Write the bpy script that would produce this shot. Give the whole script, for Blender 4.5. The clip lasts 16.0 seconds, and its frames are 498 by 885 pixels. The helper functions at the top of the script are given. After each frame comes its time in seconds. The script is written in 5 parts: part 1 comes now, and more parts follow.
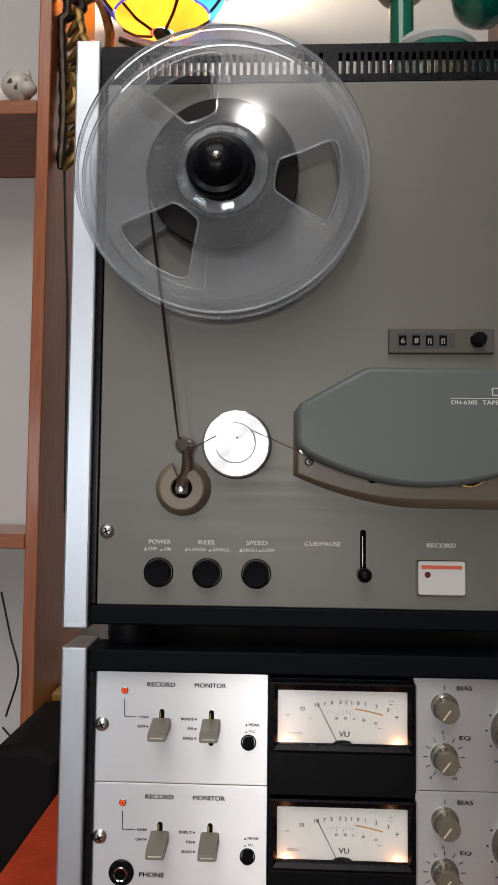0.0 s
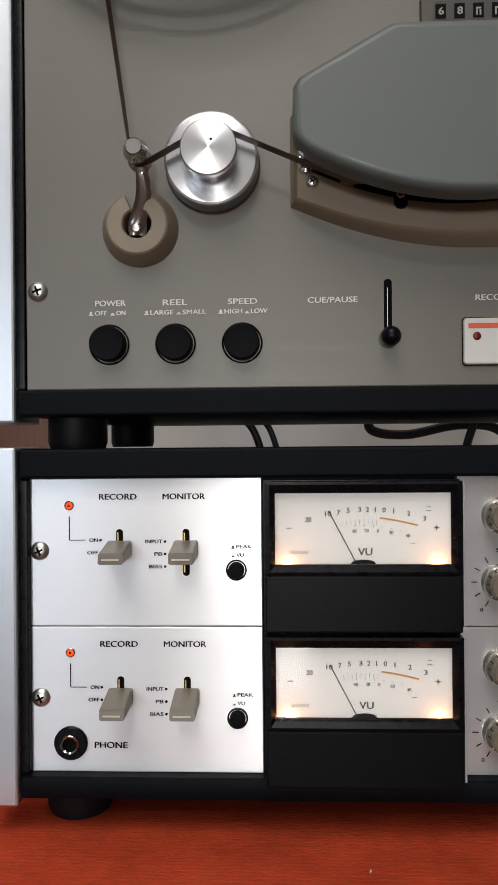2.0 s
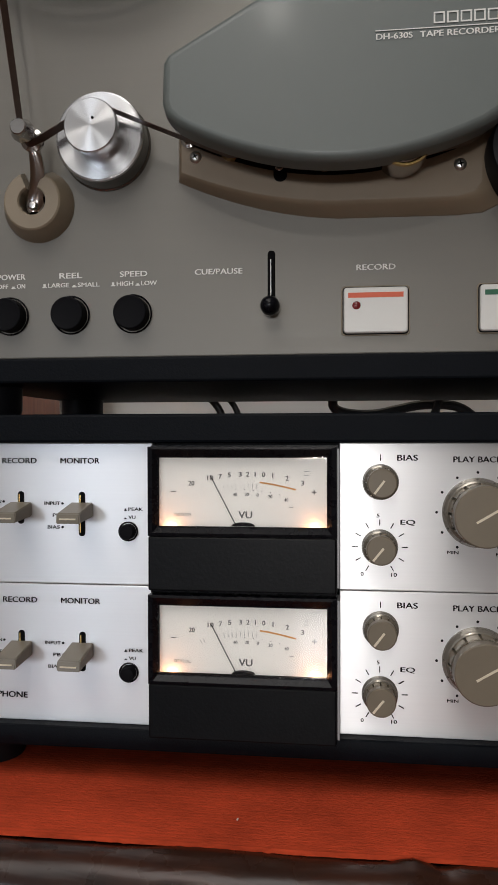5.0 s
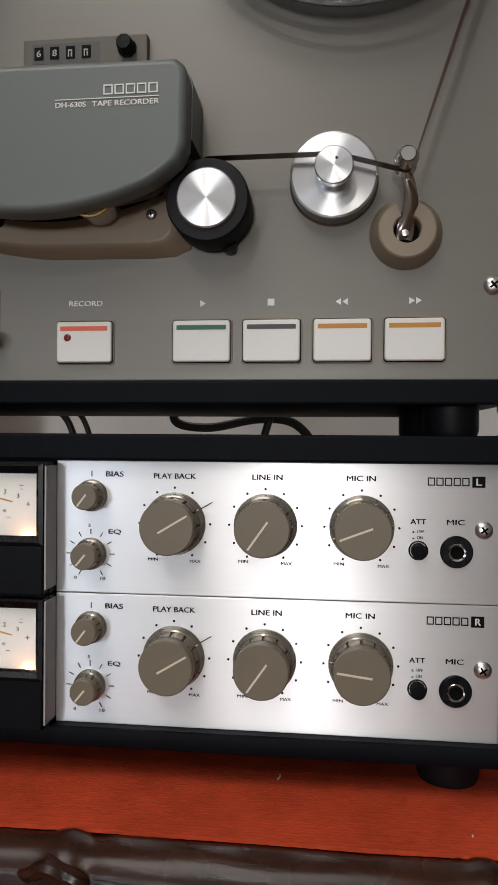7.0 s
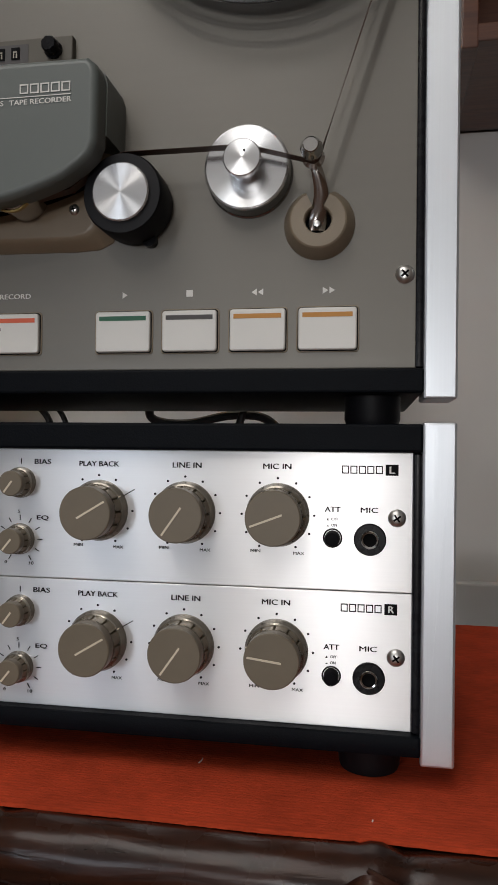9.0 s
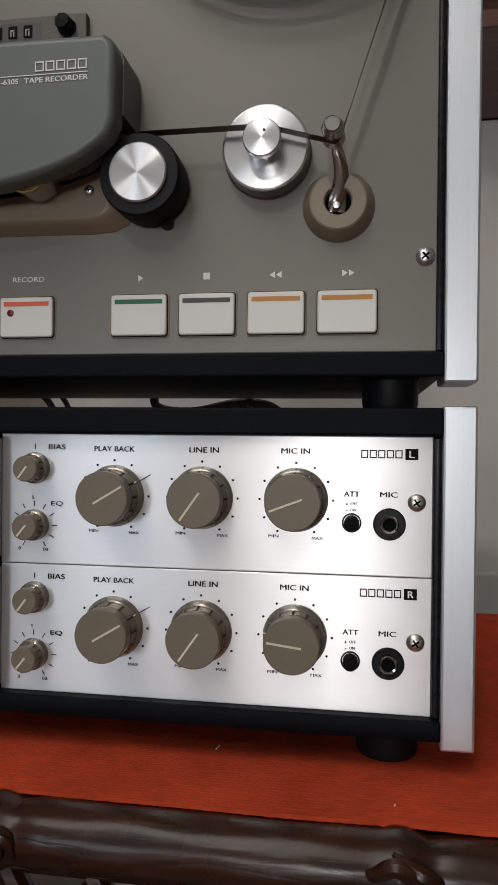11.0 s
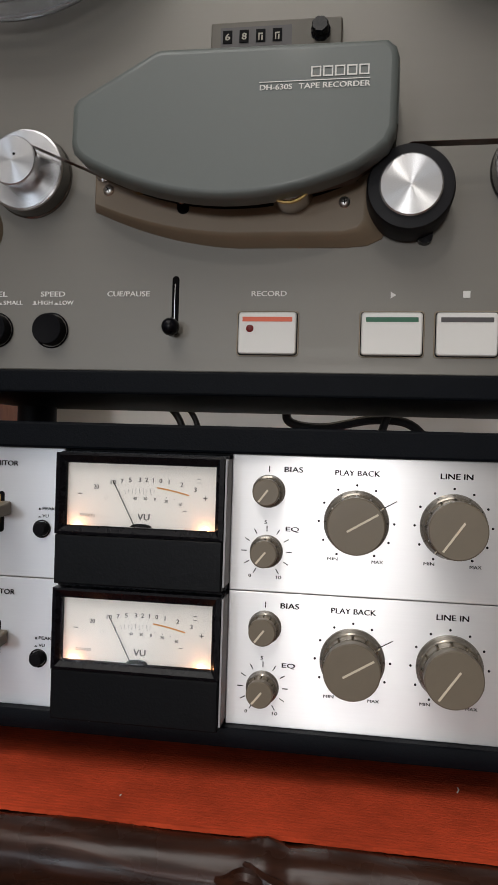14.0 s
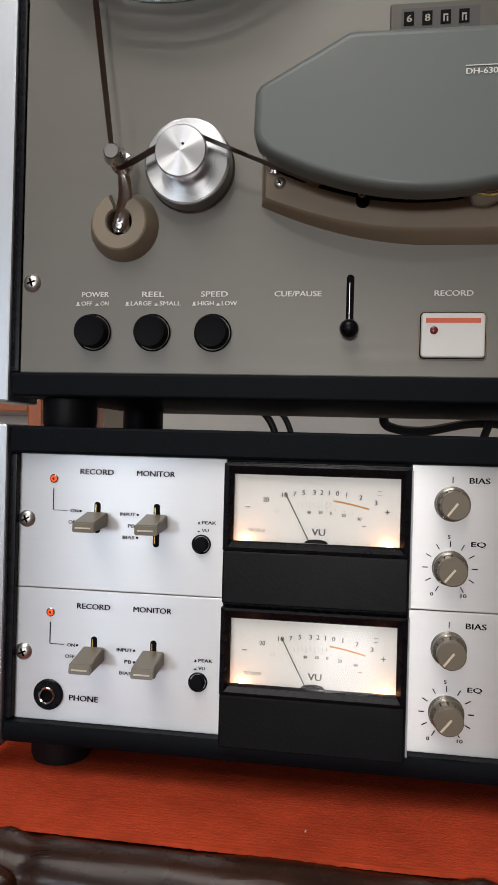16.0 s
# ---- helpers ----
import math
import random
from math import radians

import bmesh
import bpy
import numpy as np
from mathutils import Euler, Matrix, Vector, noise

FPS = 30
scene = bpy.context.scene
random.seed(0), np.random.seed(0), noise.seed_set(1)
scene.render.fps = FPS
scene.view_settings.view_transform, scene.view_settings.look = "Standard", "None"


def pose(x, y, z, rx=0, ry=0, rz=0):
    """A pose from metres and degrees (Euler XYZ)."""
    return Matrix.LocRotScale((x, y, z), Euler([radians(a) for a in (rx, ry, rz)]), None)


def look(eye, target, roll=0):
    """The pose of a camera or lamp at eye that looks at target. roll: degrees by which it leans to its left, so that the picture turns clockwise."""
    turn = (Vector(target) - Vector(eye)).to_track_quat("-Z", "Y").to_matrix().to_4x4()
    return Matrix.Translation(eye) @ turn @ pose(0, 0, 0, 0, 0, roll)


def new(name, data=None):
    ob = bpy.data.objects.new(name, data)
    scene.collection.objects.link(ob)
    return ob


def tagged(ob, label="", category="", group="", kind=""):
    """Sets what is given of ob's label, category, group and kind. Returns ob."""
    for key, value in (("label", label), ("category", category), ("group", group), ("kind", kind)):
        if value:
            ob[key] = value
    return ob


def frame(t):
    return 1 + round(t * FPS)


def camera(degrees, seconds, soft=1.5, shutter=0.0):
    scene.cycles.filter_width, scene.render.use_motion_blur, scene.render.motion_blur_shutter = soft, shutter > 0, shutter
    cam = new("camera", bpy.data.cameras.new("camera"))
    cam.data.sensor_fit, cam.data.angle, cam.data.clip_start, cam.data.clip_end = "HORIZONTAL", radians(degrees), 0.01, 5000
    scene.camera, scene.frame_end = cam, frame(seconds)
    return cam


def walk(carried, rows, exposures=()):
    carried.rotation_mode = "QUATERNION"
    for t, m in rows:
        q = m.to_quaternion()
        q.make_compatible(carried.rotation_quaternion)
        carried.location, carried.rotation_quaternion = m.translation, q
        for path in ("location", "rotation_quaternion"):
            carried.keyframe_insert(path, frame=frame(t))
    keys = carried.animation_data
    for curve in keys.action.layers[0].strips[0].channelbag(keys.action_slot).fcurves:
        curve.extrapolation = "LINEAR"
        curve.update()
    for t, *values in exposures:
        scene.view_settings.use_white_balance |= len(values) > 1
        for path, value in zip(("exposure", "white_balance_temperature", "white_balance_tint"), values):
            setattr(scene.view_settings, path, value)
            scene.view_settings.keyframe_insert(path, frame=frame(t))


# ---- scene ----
cam = camera(38.0, 16.0)
PATH = [
    (0, (0.011, 0.002, 1.079), (-0.074, 1.997, 1.194), 0.6),
    (0.5, (0.036, -0.026, 1.056), (-0.07, 1.968, 1.172), 0.4),
    (1, (0.04, 0.007, 1.027), (-0.066, 2.001, 1.142), -0.6),
    (1.5, (0.02, 0.064, 0.999), (-0.049, 2.062, 1.052), 0.4),
    (2, (0.013, 0.126, 0.978), (-0.068, 2.125, 0.979), -0.5),
    (2.5, (0.01, 0.162, 0.964), (-0.144, 2.156, 0.942), 0.0),
    (3, (-0.008, 0.172, 0.957), (-0.172, 2.165, 0.912), 0.3),
    (3.2, (-0.013, 0.174, 0.956), (-0.159, 2.168, 0.906), 0.5),
    (5.5, (0.133, 0.101, 0.967), (-0.118, 2.086, 0.962), -0.0),
    (6, (0.171, 0.091, 0.967), (-0.07, 2.076, 0.971), 0.7),
    (6.5, (0.211, 0.09, 0.967), (-0.038, 2.074, 0.971), 0.7),
    (7, (0.237, 0.096, 0.974), (0.007, 2.083, 0.963), 0.4),
    (7.5, (0.272, 0.098, 0.971), (0.02, 2.082, 0.971), -0.3),
    (8, (0.291, 0.099, 0.962), (-0.003, 2.077, 0.999), 0.4),
    (8.2, (0.298, 0.101, 0.966), (-0.02, 2.075, 0.98), 0.4),
    (10.5, (0.299, 0.09, 0.966), (-0.048, 2.06, 0.958), 0.6),
    (11, (0.285, 0.099, 0.962), (-0.03, 2.074, 0.943), 0.5),
    (11.5, (0.281, 0.093, 0.959), (-0.016, 2.071, 0.943), 0.9),
    (12, (0.257, 0.094, 0.962), (-0.015, 2.075, 0.933), 1.1),
    (12.5, (0.232, 0.093, 0.964), (-0.04, 2.074, 0.952), 1.2),
    (13, (0.219, 0.095, 0.972), (-0.098, 2.069, 0.928), 1.5),
    (13.5, (0.187, 0.095, 0.968), (-0.109, 2.073, 0.972), 1.6),
    (14, (0.158, 0.098, 0.968), (-0.147, 2.075, 0.969), 1.7),
    (14.5, (0.132, 0.102, 0.969), (-0.173, 2.078, 0.981), 1.8),
    (15, (0.11, 0.103, 0.969), (-0.196, 2.079, 0.989), 2.3),
    (15.5, (0.086, 0.105, 0.972), (-0.222, 2.081, 0.98), 2.3),
    (16, (0.068, 0.108, 0.971), (-0.227, 2.086, 0.968), 1.5),
]
EXPOSURES = [(0, -0.2), (1, -0.02), (2, 0.07), (2.5, 0.05), (3.2, -0.14), (5.5, -0.03), (7, 0.02), (8, -0.3), (10.5, -0.28), (12.5, -0.18), (14.5, 0.02), (16, 0.12)]
walk(cam, [(t, look(eye, target, roll)) for t, eye, target, roll in PATH], EXPOSURES)

# ---- light ----
world = bpy.data.worlds.new("room_air")
scene.world = world
world.use_nodes = True
world.node_tree.nodes["Background"].inputs[0].default_value = (0.55, 0.6, 0.7, 1)
world.node_tree.nodes["Background"].inputs[1].default_value = 0.05


def area_lamp(name, eye, target, sx, sy, watts, colour):
    data = bpy.data.lights.new(name, "AREA")
    data.shape, data.size, data.size_y, data.energy, data.color = "RECTANGLE", sx, sy, watts, colour
    ob = new(name, data)
    ob.matrix_world = look(eye, target)
    return ob


def bulb(name, place, watts, colour, radius):
    data = bpy.data.lights.new(name, "POINT")
    data.energy, data.color, data.shadow_soft_size = watts, colour, radius
    ob = new(name, data)
    ob.location = place
    return ob


# added far lamp standing in for a torch beside the camera
area_lamp("window_daylight", (0.02, -5.94, 1.06), (0.1, 0.45, 1.0), 0.50, 0.60, 68, (1.0, 0.985, 0.975))
area_lamp("side_window_daylight", (-2.2, -5.94, 1.30), (0.0, 0.45, 1.1), 0.80, 1.00, 34, (0.87, 0.96, 1.08))
bulb("pendant_bulb", (-0.11, -1.82, 2.46), 17, (1.0, 0.95, 0.89), 0.045)
# broad overhead fill, added to brighten the cloth and tabletop
area_lamp("overhead_fill", (-0.30, -0.75, 2.58), (-0.30, -0.75, 0), 1.2, 1.2, 21, (1.0, 0.965, 0.93))
bulb("sconce_bulb", (-0.205, 1.24, 2.02), 13, (1.0, 0.86, 0.66), 0.03)


# ---- materials ----
def mat(name, colour, rough=0.5, metal=0.0, vary=0.06, scale=40.0, bump=0.0, bump_scale=400.0, aniso=0.0, turned=False,
        stretch=(1, 1, 1), coat=0.0, emit=0.0, spec=0.5, rough_vary=0.08):
    m = bpy.data.materials.new(name)
    m.use_nodes = True
    nt = m.node_tree
    b = nt.nodes["Principled BSDF"]
    co = nt.nodes.new("ShaderNodeTexCoord")
    mp = nt.nodes.new("ShaderNodeMapping")
    mp.inputs["Scale"].default_value = stretch
    nt.links.new(co.outputs["Object"], mp.inputs[0])
    n1 = nt.nodes.new("ShaderNodeTexNoise")
    n1.inputs["Scale"].default_value, n1.inputs["Detail"].default_value = scale, 6
    n2 = nt.nodes.new("ShaderNodeTexNoise")
    n2.inputs["Scale"].default_value, n2.inputs["Detail"].default_value = scale * 0.12, 3
    nt.links.new(mp.outputs[0], n1.inputs[0])
    nt.links.new(co.outputs["Object"], n2.inputs[0])
    add = nt.nodes.new("ShaderNodeMath")
    add.operation = "ADD"
    nt.links.new(n1.outputs["Fac"], add.inputs[0])
    nt.links.new(n2.outputs["Fac"], add.inputs[1])
    rg = nt.nodes.new("ShaderNodeMapRange")
    rg.inputs["From Min"].default_value, rg.inputs["From Max"].default_value = 0.6, 1.4
    rg.inputs["To Min"].default_value, rg.inputs["To Max"].default_value = 1 - vary, 1 + vary
    nt.links.new(add.outputs[0], rg.inputs["Value"])
    mul = nt.nodes.new("ShaderNodeVectorMath")
    mul.operation = "SCALE"
    mul.inputs[0].default_value = colour
    nt.links.new(rg.outputs[0], mul.inputs["Scale"])
    nt.links.new(mul.outputs[0], b.inputs["Base Color"])
    rr = nt.nodes.new("ShaderNodeMapRange")
    rr.inputs["To Min"].default_value, rr.inputs["To Max"].default_value = max(0.02, rough - rough_vary), min(1, rough + rough_vary)
    nt.links.new(n1.outputs["Fac"], rr.inputs["Value"])
    nt.links.new(rr.outputs[0], b.inputs["Roughness"])
    b.inputs["Metallic"].default_value = metal
    b.inputs["Specular IOR Level"].default_value = spec
    b.inputs["Coat Weight"].default_value = coat
    b.inputs["Coat Roughness"].default_value = 0.12
    if bump:
        n3 = nt.nodes.new("ShaderNodeTexNoise")
        n3.inputs["Scale"].default_value, n3.inputs["Detail"].default_value = bump_scale, 3
        nt.links.new(mp.outputs[0], n3.inputs[0])
        bp = nt.nodes.new("ShaderNodeBump")
        bp.inputs["Strength"].default_value, bp.inputs["Distance"].default_value = bump, 0.0006
        nt.links.new(n3.outputs["Fac"], bp.inputs["Height"])
        nt.links.new(bp.outputs[0], b.inputs["Normal"])
    if aniso:
        b.inputs["Anisotropic"].default_value = aniso
        if turned:
            tg = nt.nodes.new("ShaderNodeTangent")
            tg.direction_type, tg.axis = "RADIAL", "Y"
            b.inputs["Anisotropic Rotation"].default_value = 0.25
            nt.links.new(tg.outputs[0], b.inputs["Tangent"])
        else:
            up = nt.nodes.new("ShaderNodeCombineXYZ")
            up.inputs[2].default_value = 1.0
            nt.links.new(up.outputs[0], b.inputs["Tangent"])
    if emit:
        b.inputs["Emission Color"].default_value = (*colour, 1)
        b.inputs["Emission Strength"].default_value = emit
    return m


def clear_plastic(name, tint, milk, gloss_rough):
    m = bpy.data.materials.new(name)
    m.use_nodes = True
    nt = m.node_tree
    nt.nodes.remove(nt.nodes["Principled BSDF"])
    out = nt.nodes["Material Output"]
    tr = nt.nodes.new("ShaderNodeBsdfTransparent")
    tr.inputs[0].default_value = (*tint, 1)
    df = nt.nodes.new("ShaderNodeBsdfDiffuse")
    df.inputs[0].default_value = (0.8, 0.84, 0.88, 1)
    gl = nt.nodes.new("ShaderNodeBsdfGlossy")
    gl.inputs["Roughness"].default_value = gloss_rough
    ns = nt.nodes.new("ShaderNodeTexNoise")
    ns.inputs["Scale"].default_value = 3
    rg = nt.nodes.new("ShaderNodeMapRange")
    rg.inputs["From Min"].default_value, rg.inputs["From Max"].default_value = 0.35, 0.7
    rg.inputs["To Min"].default_value, rg.inputs["To Max"].default_value = milk * 0.5, milk * 1.5
    nt.links.new(ns.outputs["Fac"], rg.inputs["Value"])
    a = nt.nodes.new("ShaderNodeMixShader")
    nt.links.new(rg.outputs[0], a.inputs[0])
    nt.links.new(tr.outputs[0], a.inputs[1])
    nt.links.new(df.outputs[0], a.inputs[2])
    fr = nt.nodes.new("ShaderNodeFresnel")
    fr.inputs[0].default_value = 1.45
    b = nt.nodes.new("ShaderNodeMixShader")
    nt.links.new(fr.outputs[0], b.inputs[0])
    nt.links.new(a.outputs[0], b.inputs[1])
    nt.links.new(gl.outputs[0], b.inputs[2])
    nt.links.new(b.outputs[0], out.inputs[0])
    return m


def wood(name, dark, light, rough, grain=(3, 30, 30), coat=0.3, scale=6.0, bump=0.15, spec=0.5):
    m = mat(name, light, rough, coat=coat, spec=spec)
    nt = m.node_tree
    b = nt.nodes["Principled BSDF"]
    co = nt.nodes.new("ShaderNodeTexCoord")
    mp = nt.nodes.new("ShaderNodeMapping")
    mp.inputs["Scale"].default_value = grain
    ns = nt.nodes.new("ShaderNodeTexNoise")
    ns.inputs["Scale"].default_value, ns.inputs["Detail"].default_value, ns.inputs["Distortion"].default_value = scale, 8, 1.2
    cr = nt.nodes.new("ShaderNodeValToRGB")
    cr.color_ramp.elements[0].position, cr.color_ramp.elements[0].color = 0.3, (*dark, 1)
    cr.color_ramp.elements[1].position, cr.color_ramp.elements[1].color = 0.7, (*light, 1)
    nt.links.new(co.outputs["Object"], mp.inputs[0])
    nt.links.new(mp.outputs[0], ns.inputs[0])
    nt.links.new(ns.outputs["Fac"], cr.inputs[0])
    nt.links.new(cr.outputs[0], b.inputs["Base Color"])
    bp = nt.nodes.new("ShaderNodeBump")
    bp.inputs["Strength"].default_value, bp.inputs["Distance"].default_value = bump, 0.001
    nt.links.new(ns.outputs["Fac"], bp.inputs["Height"])
    nt.links.new(bp.outputs[0], b.inputs["Normal"])
    return m


M_PANEL = mat("deck_panel_paint", (0.166, 0.156, 0.136), 0.40, 0.20, spec=0.5, vary=0.035, scale=60, bump=0.03, bump_scale=900, stretch=(0.15, 1, 3))
M_ALU = mat("brushed_aluminium", (0.74, 0.74, 0.75), 0.38, 0.78, vary=0.02, scale=300, aniso=0.85, stretch=(0.02, 1, 4), rough_vary=0.02)
M_TRIM = mat("satin_trim_aluminium", (0.66, 0.695, 0.74), 0.38, 0.84, vary=0.03, scale=200, stretch=(6, 1, 0.03))
M_TURNED = mat("turned_aluminium", (0.68, 0.685, 0.70), 0.25, 0.93, rough_vary=0.015, vary=0.02, scale=300, aniso=0.85, turned=True)
# darkened colour carries the shade and dark reflections of the roller sides
M_ROLLERSHADE = mat("roller_shade_steel", (0.20, 0.195, 0.185), 0.22, 0.9, vary=0.08, scale=200)
M_CHROME = mat("polished_chrome", (0.52, 0.51, 0.50), 0.08, 1.0, vary=0.02, rough_vary=0.03)
M_STEEL = mat("screw_steel", (0.62, 0.61, 0.59), 0.34, 1.0, vary=0.12, scale=900)
M_VINYL = mat("black_leatherette", (0.0032, 0.0043, 0.0066), 0.50, vary=0.2, scale=300, bump=0.25, bump_scale=950, spec=0.075)
M_BLACK = mat("black_plastic", (0.004, 0.004, 0.006), 0.28, vary=0.12, scale=200, spec=0.15)
M_PEBBLE = mat("smooth_black_plate", (0.0035, 0.004, 0.005), 0.32, vary=0.2, scale=200, bump=0.12, bump_scale=700, spec=0.12)
M_RUBBER = mat("black_rubber", (0.006, 0.006, 0.008), 0.5, vary=0.15, scale=150, spec=0.2)
M_COVER = mat("grey_green_enamel", (0.122, 0.139, 0.132), 0.44, vary=0.02, scale=90, bump=0.04, bump_scale=500, coat=0.04)
M_TAN = mat("tan_moulded_plastic", (0.245, 0.188, 0.128), 0.38, vary=0.05, scale=80)
M_BEIGE = mat("beige_moulded_plastic", (0.255, 0.205, 0.145), 0.42, vary=0.05, scale=80)
M_KNOB = mat("taupe_knob_plastic", (0.180, 0.149, 0.108), 0.42, vary=0.05, scale=180, spec=0.35)
M_SKIRT = mat("taupe_knob_skirt", (0.30, 0.275, 0.235), 0.20, 0.7, vary=0.05, scale=200, aniso=0.6, turned=True)
M_COLLAR = mat("glossy_taupe_collar", (0.24, 0.205, 0.155), 0.22, 0.35, vary=0.05, scale=200)
M_CREAM = mat("cream_pointer_paint", (0.72, 0.64, 0.5), 0.5)
M_WHITEKEY = mat("ivory_white_key", (0.74, 0.73, 0.70), 0.34, vary=0.02, scale=60)
M_ORANGE = mat("orange_red_print", (0.75, 0.13, 0.055), 0.5)
M_GREEN = mat("green_print", (0.014, 0.119, 0.059), 0.5)
M_GREYPR = mat("dark_grey_print", (0.06, 0.055, 0.055), 0.5)
M_AMBER = mat("amber_print", (0.55, 0.24, 0.035), 0.5)
M_WHITEPR = mat("white_print", (0.76, 0.75, 0.72), 0.55)
M_BLACKPR = mat("black_print", (0.005, 0.005, 0.006), 0.6, spec=0.08)
M_DIAL = mat("ivory_meter_dial", (0.86, 0.83, 0.78), 0.6, vary=0.02, emit=0.16)
M_DIALINK = mat("dial_grey_ink", (0.13, 0.125, 0.12), 0.5)
M_LEVER = mat("pale_taupe_lever", (0.18, 0.155, 0.118), 0.36, vary=0.05, scale=150)
M_ORLINE = mat("dial_orange", (0.80, 0.36, 0.08), 0.5)
M_LED = mat("red_lamp_lens", (0.85, 0.08, 0.012), 0.3, emit=0.8)
M_BUTTON = mat("matt_black_button", (0.005, 0.005, 0.0065), 0.6, vary=0.1, scale=300, spec=0.08)
M_DIMLED = mat("unlit_red_lens", (0.16, 0.012, 0.012), 0.2)
M_HOLE = mat("dark_recess", (0.003, 0.003, 0.0035), 0.7, spec=0.08)
M_TAPE = mat("brown_oxide_tape", (0.070, 0.034, 0.022), 0.42, vary=0.12, scale=300, spec=0.3)
M_TAPEPACK = mat("wound_tape_pack", (0.010, 0.008, 0.0075), 0.42, vary=0.2, scale=500, aniso=0.7, turned=True, spec=0.1)
M_CLEAR = clear_plastic("clear_styrene", (0.97, 0.975, 0.985), 0.16, 0.07)
M_RIM = clear_plastic("clear_styrene_edge", (0.90, 0.92, 0.94), 0.20, 0.04)
M_GLASS = clear_plastic("meter_glass", (0.98, 0.98, 0.98), 0.004, 0.03)
M_BRASS = mat("brass", (0.62, 0.42, 0.16), 0.25, 1.0, vary=0.1, scale=200)
M_CABLE = mat("black_cable_rubber", (0.012, 0.012, 0.013), 0.45)
M_RED = mat("red_felt_cloth", (0.50, 0.060, 0.021), 0.95, vary=0.30, scale=300, bump=0.9, bump_scale=1000, stretch=(0.4, 1.5, 1), rough_vary=0.03, spec=0.15)


def ribbed(m, across, depth, dark):
    """Fine woven ribs that run along x: relief and a slightly darker valley."""
    nt = m.node_tree
    b = nt.nodes["Principled BSDF"]
    co = nt.nodes.new("ShaderNodeTexCoord")
    wv = nt.nodes.new("ShaderNodeTexWave")
    wv.bands_direction = "Y"
    wv.inputs["Scale"].default_value, wv.inputs["Distortion"].default_value = across, 1.6
    wv.inputs["Detail"].default_value, wv.inputs["Detail Scale"].default_value = 3, 6
    nt.links.new(co.outputs["Object"], wv.inputs[0])
    bp = nt.nodes.new("ShaderNodeBump")
    bp.inputs["Strength"].default_value, bp.inputs["Distance"].default_value = 0.8, depth
    nt.links.new(wv.outputs["Fac"], bp.inputs["Height"])
    nt.links.new(b.inputs["Normal"].links[0].from_socket, bp.inputs["Normal"])
    nt.links.new(bp.outputs[0], b.inputs["Normal"])
    old = b.inputs["Base Color"].links[0].from_socket
    rg = nt.nodes.new("ShaderNodeMapRange")
    rg.inputs["To Min"].default_value, rg.inputs["To Max"].default_value = dark, 1.08
    nt.links.new(wv.outputs["Fac"], rg.inputs["Value"])
    sc = nt.nodes.new("ShaderNodeVectorMath")
    sc.operation = "SCALE"
    nt.links.new(old, sc.inputs[0])
    nt.links.new(rg.outputs[0], sc.inputs["Scale"])
    nt.links.new(sc.outputs[0], b.inputs["Base Color"])


ribbed(M_RED, 125, 0.00005, 0.95)
M_RAIL = wood("dark_lacquered_hardwood", (0.014, 0.005, 0.003), (0.050, 0.016, 0.008), 0.27, grain=(3, 16, 16), coat=0.0, bump=0.40, spec=0.32)
M_FLANGE = mat("grey_flange_metal", (0.36, 0.36, 0.37), 0.5, 0.2, vary=0.05)
M_DRUMINK = mat("faded_drum_ink", (0.36, 0.33, 0.27), 0.5)
M_COUNTER = mat("grey_counter_housing", (0.088, 0.078, 0.060), 0.5, vary=0.04)
M_CASE = wood("orange_varnished_wood", (0.30, 0.072, 0.018), (0.44, 0.125, 0.034), 0.35, grain=(20, 20, 1.5))
M_SHELF = wood("orange_varnished_shelf_wood", (0.27, 0.07, 0.02), (0.40, 0.12, 0.034), 0.35, grain=(1.5, 20, 20))
M_BROWN = wood("brown_shelf_wood", (0.07, 0.022, 0.012), (0.13, 0.045, 0.022), 0.4, grain=(1.5, 20, 20))
M_PINE = wood("pale_pine", (0.50, 0.28, 0.07), (0.62, 0.38, 0.12), 0.5, grain=(20, 20, 2))
M_WALL = mat("white_wall_paint", (0.68, 0.67, 0.655), 0.85, vary=0.03, scale=8, bump=0.15, bump_scale=120)
M_SIDE = mat("brown_room_paint", (0.20, 0.165, 0.135), 0.8, vary=0.08, scale=6, bump=0.1, bump_scale=60)
M_CEIL = mat("ceiling_paint", (0.82, 0.82, 0.80), 0.9, vary=0.02, scale=6)
M_FLOOR = wood("dark_floor_boards", (0.07, 0.035, 0.02), (0.13, 0.065, 0.035), 0.4, grain=(2, 20, 20))
M_WAIN = mat("pale_grey_dado_paint", (0.62, 0.63, 0.63), 0.6, vary=0.03, scale=20)
M_GILT = mat("aged_gilt", (0.36, 0.21, 0.07), 0.38, 0.8, vary=0.5, scale=60, bump=0.6, bump_scale=200)
M_BRONZE = mat("dark_bronze", (0.045, 0.030, 0.020), 0.38, 0.6, vary=0.4, scale=60)
M_LAMPGREEN = mat("glossy_green_ceramic", (0.005, 0.135, 0.085), 0.12, vary=0.05, coat=0.5)
M_LAMPCREAM = mat("cream_enamel", (0.62, 0.53, 0.38), 0.3)
M_LAMPGREY = mat("pale_grey_enamel", (0.6, 0.6, 0.58), 0.35)


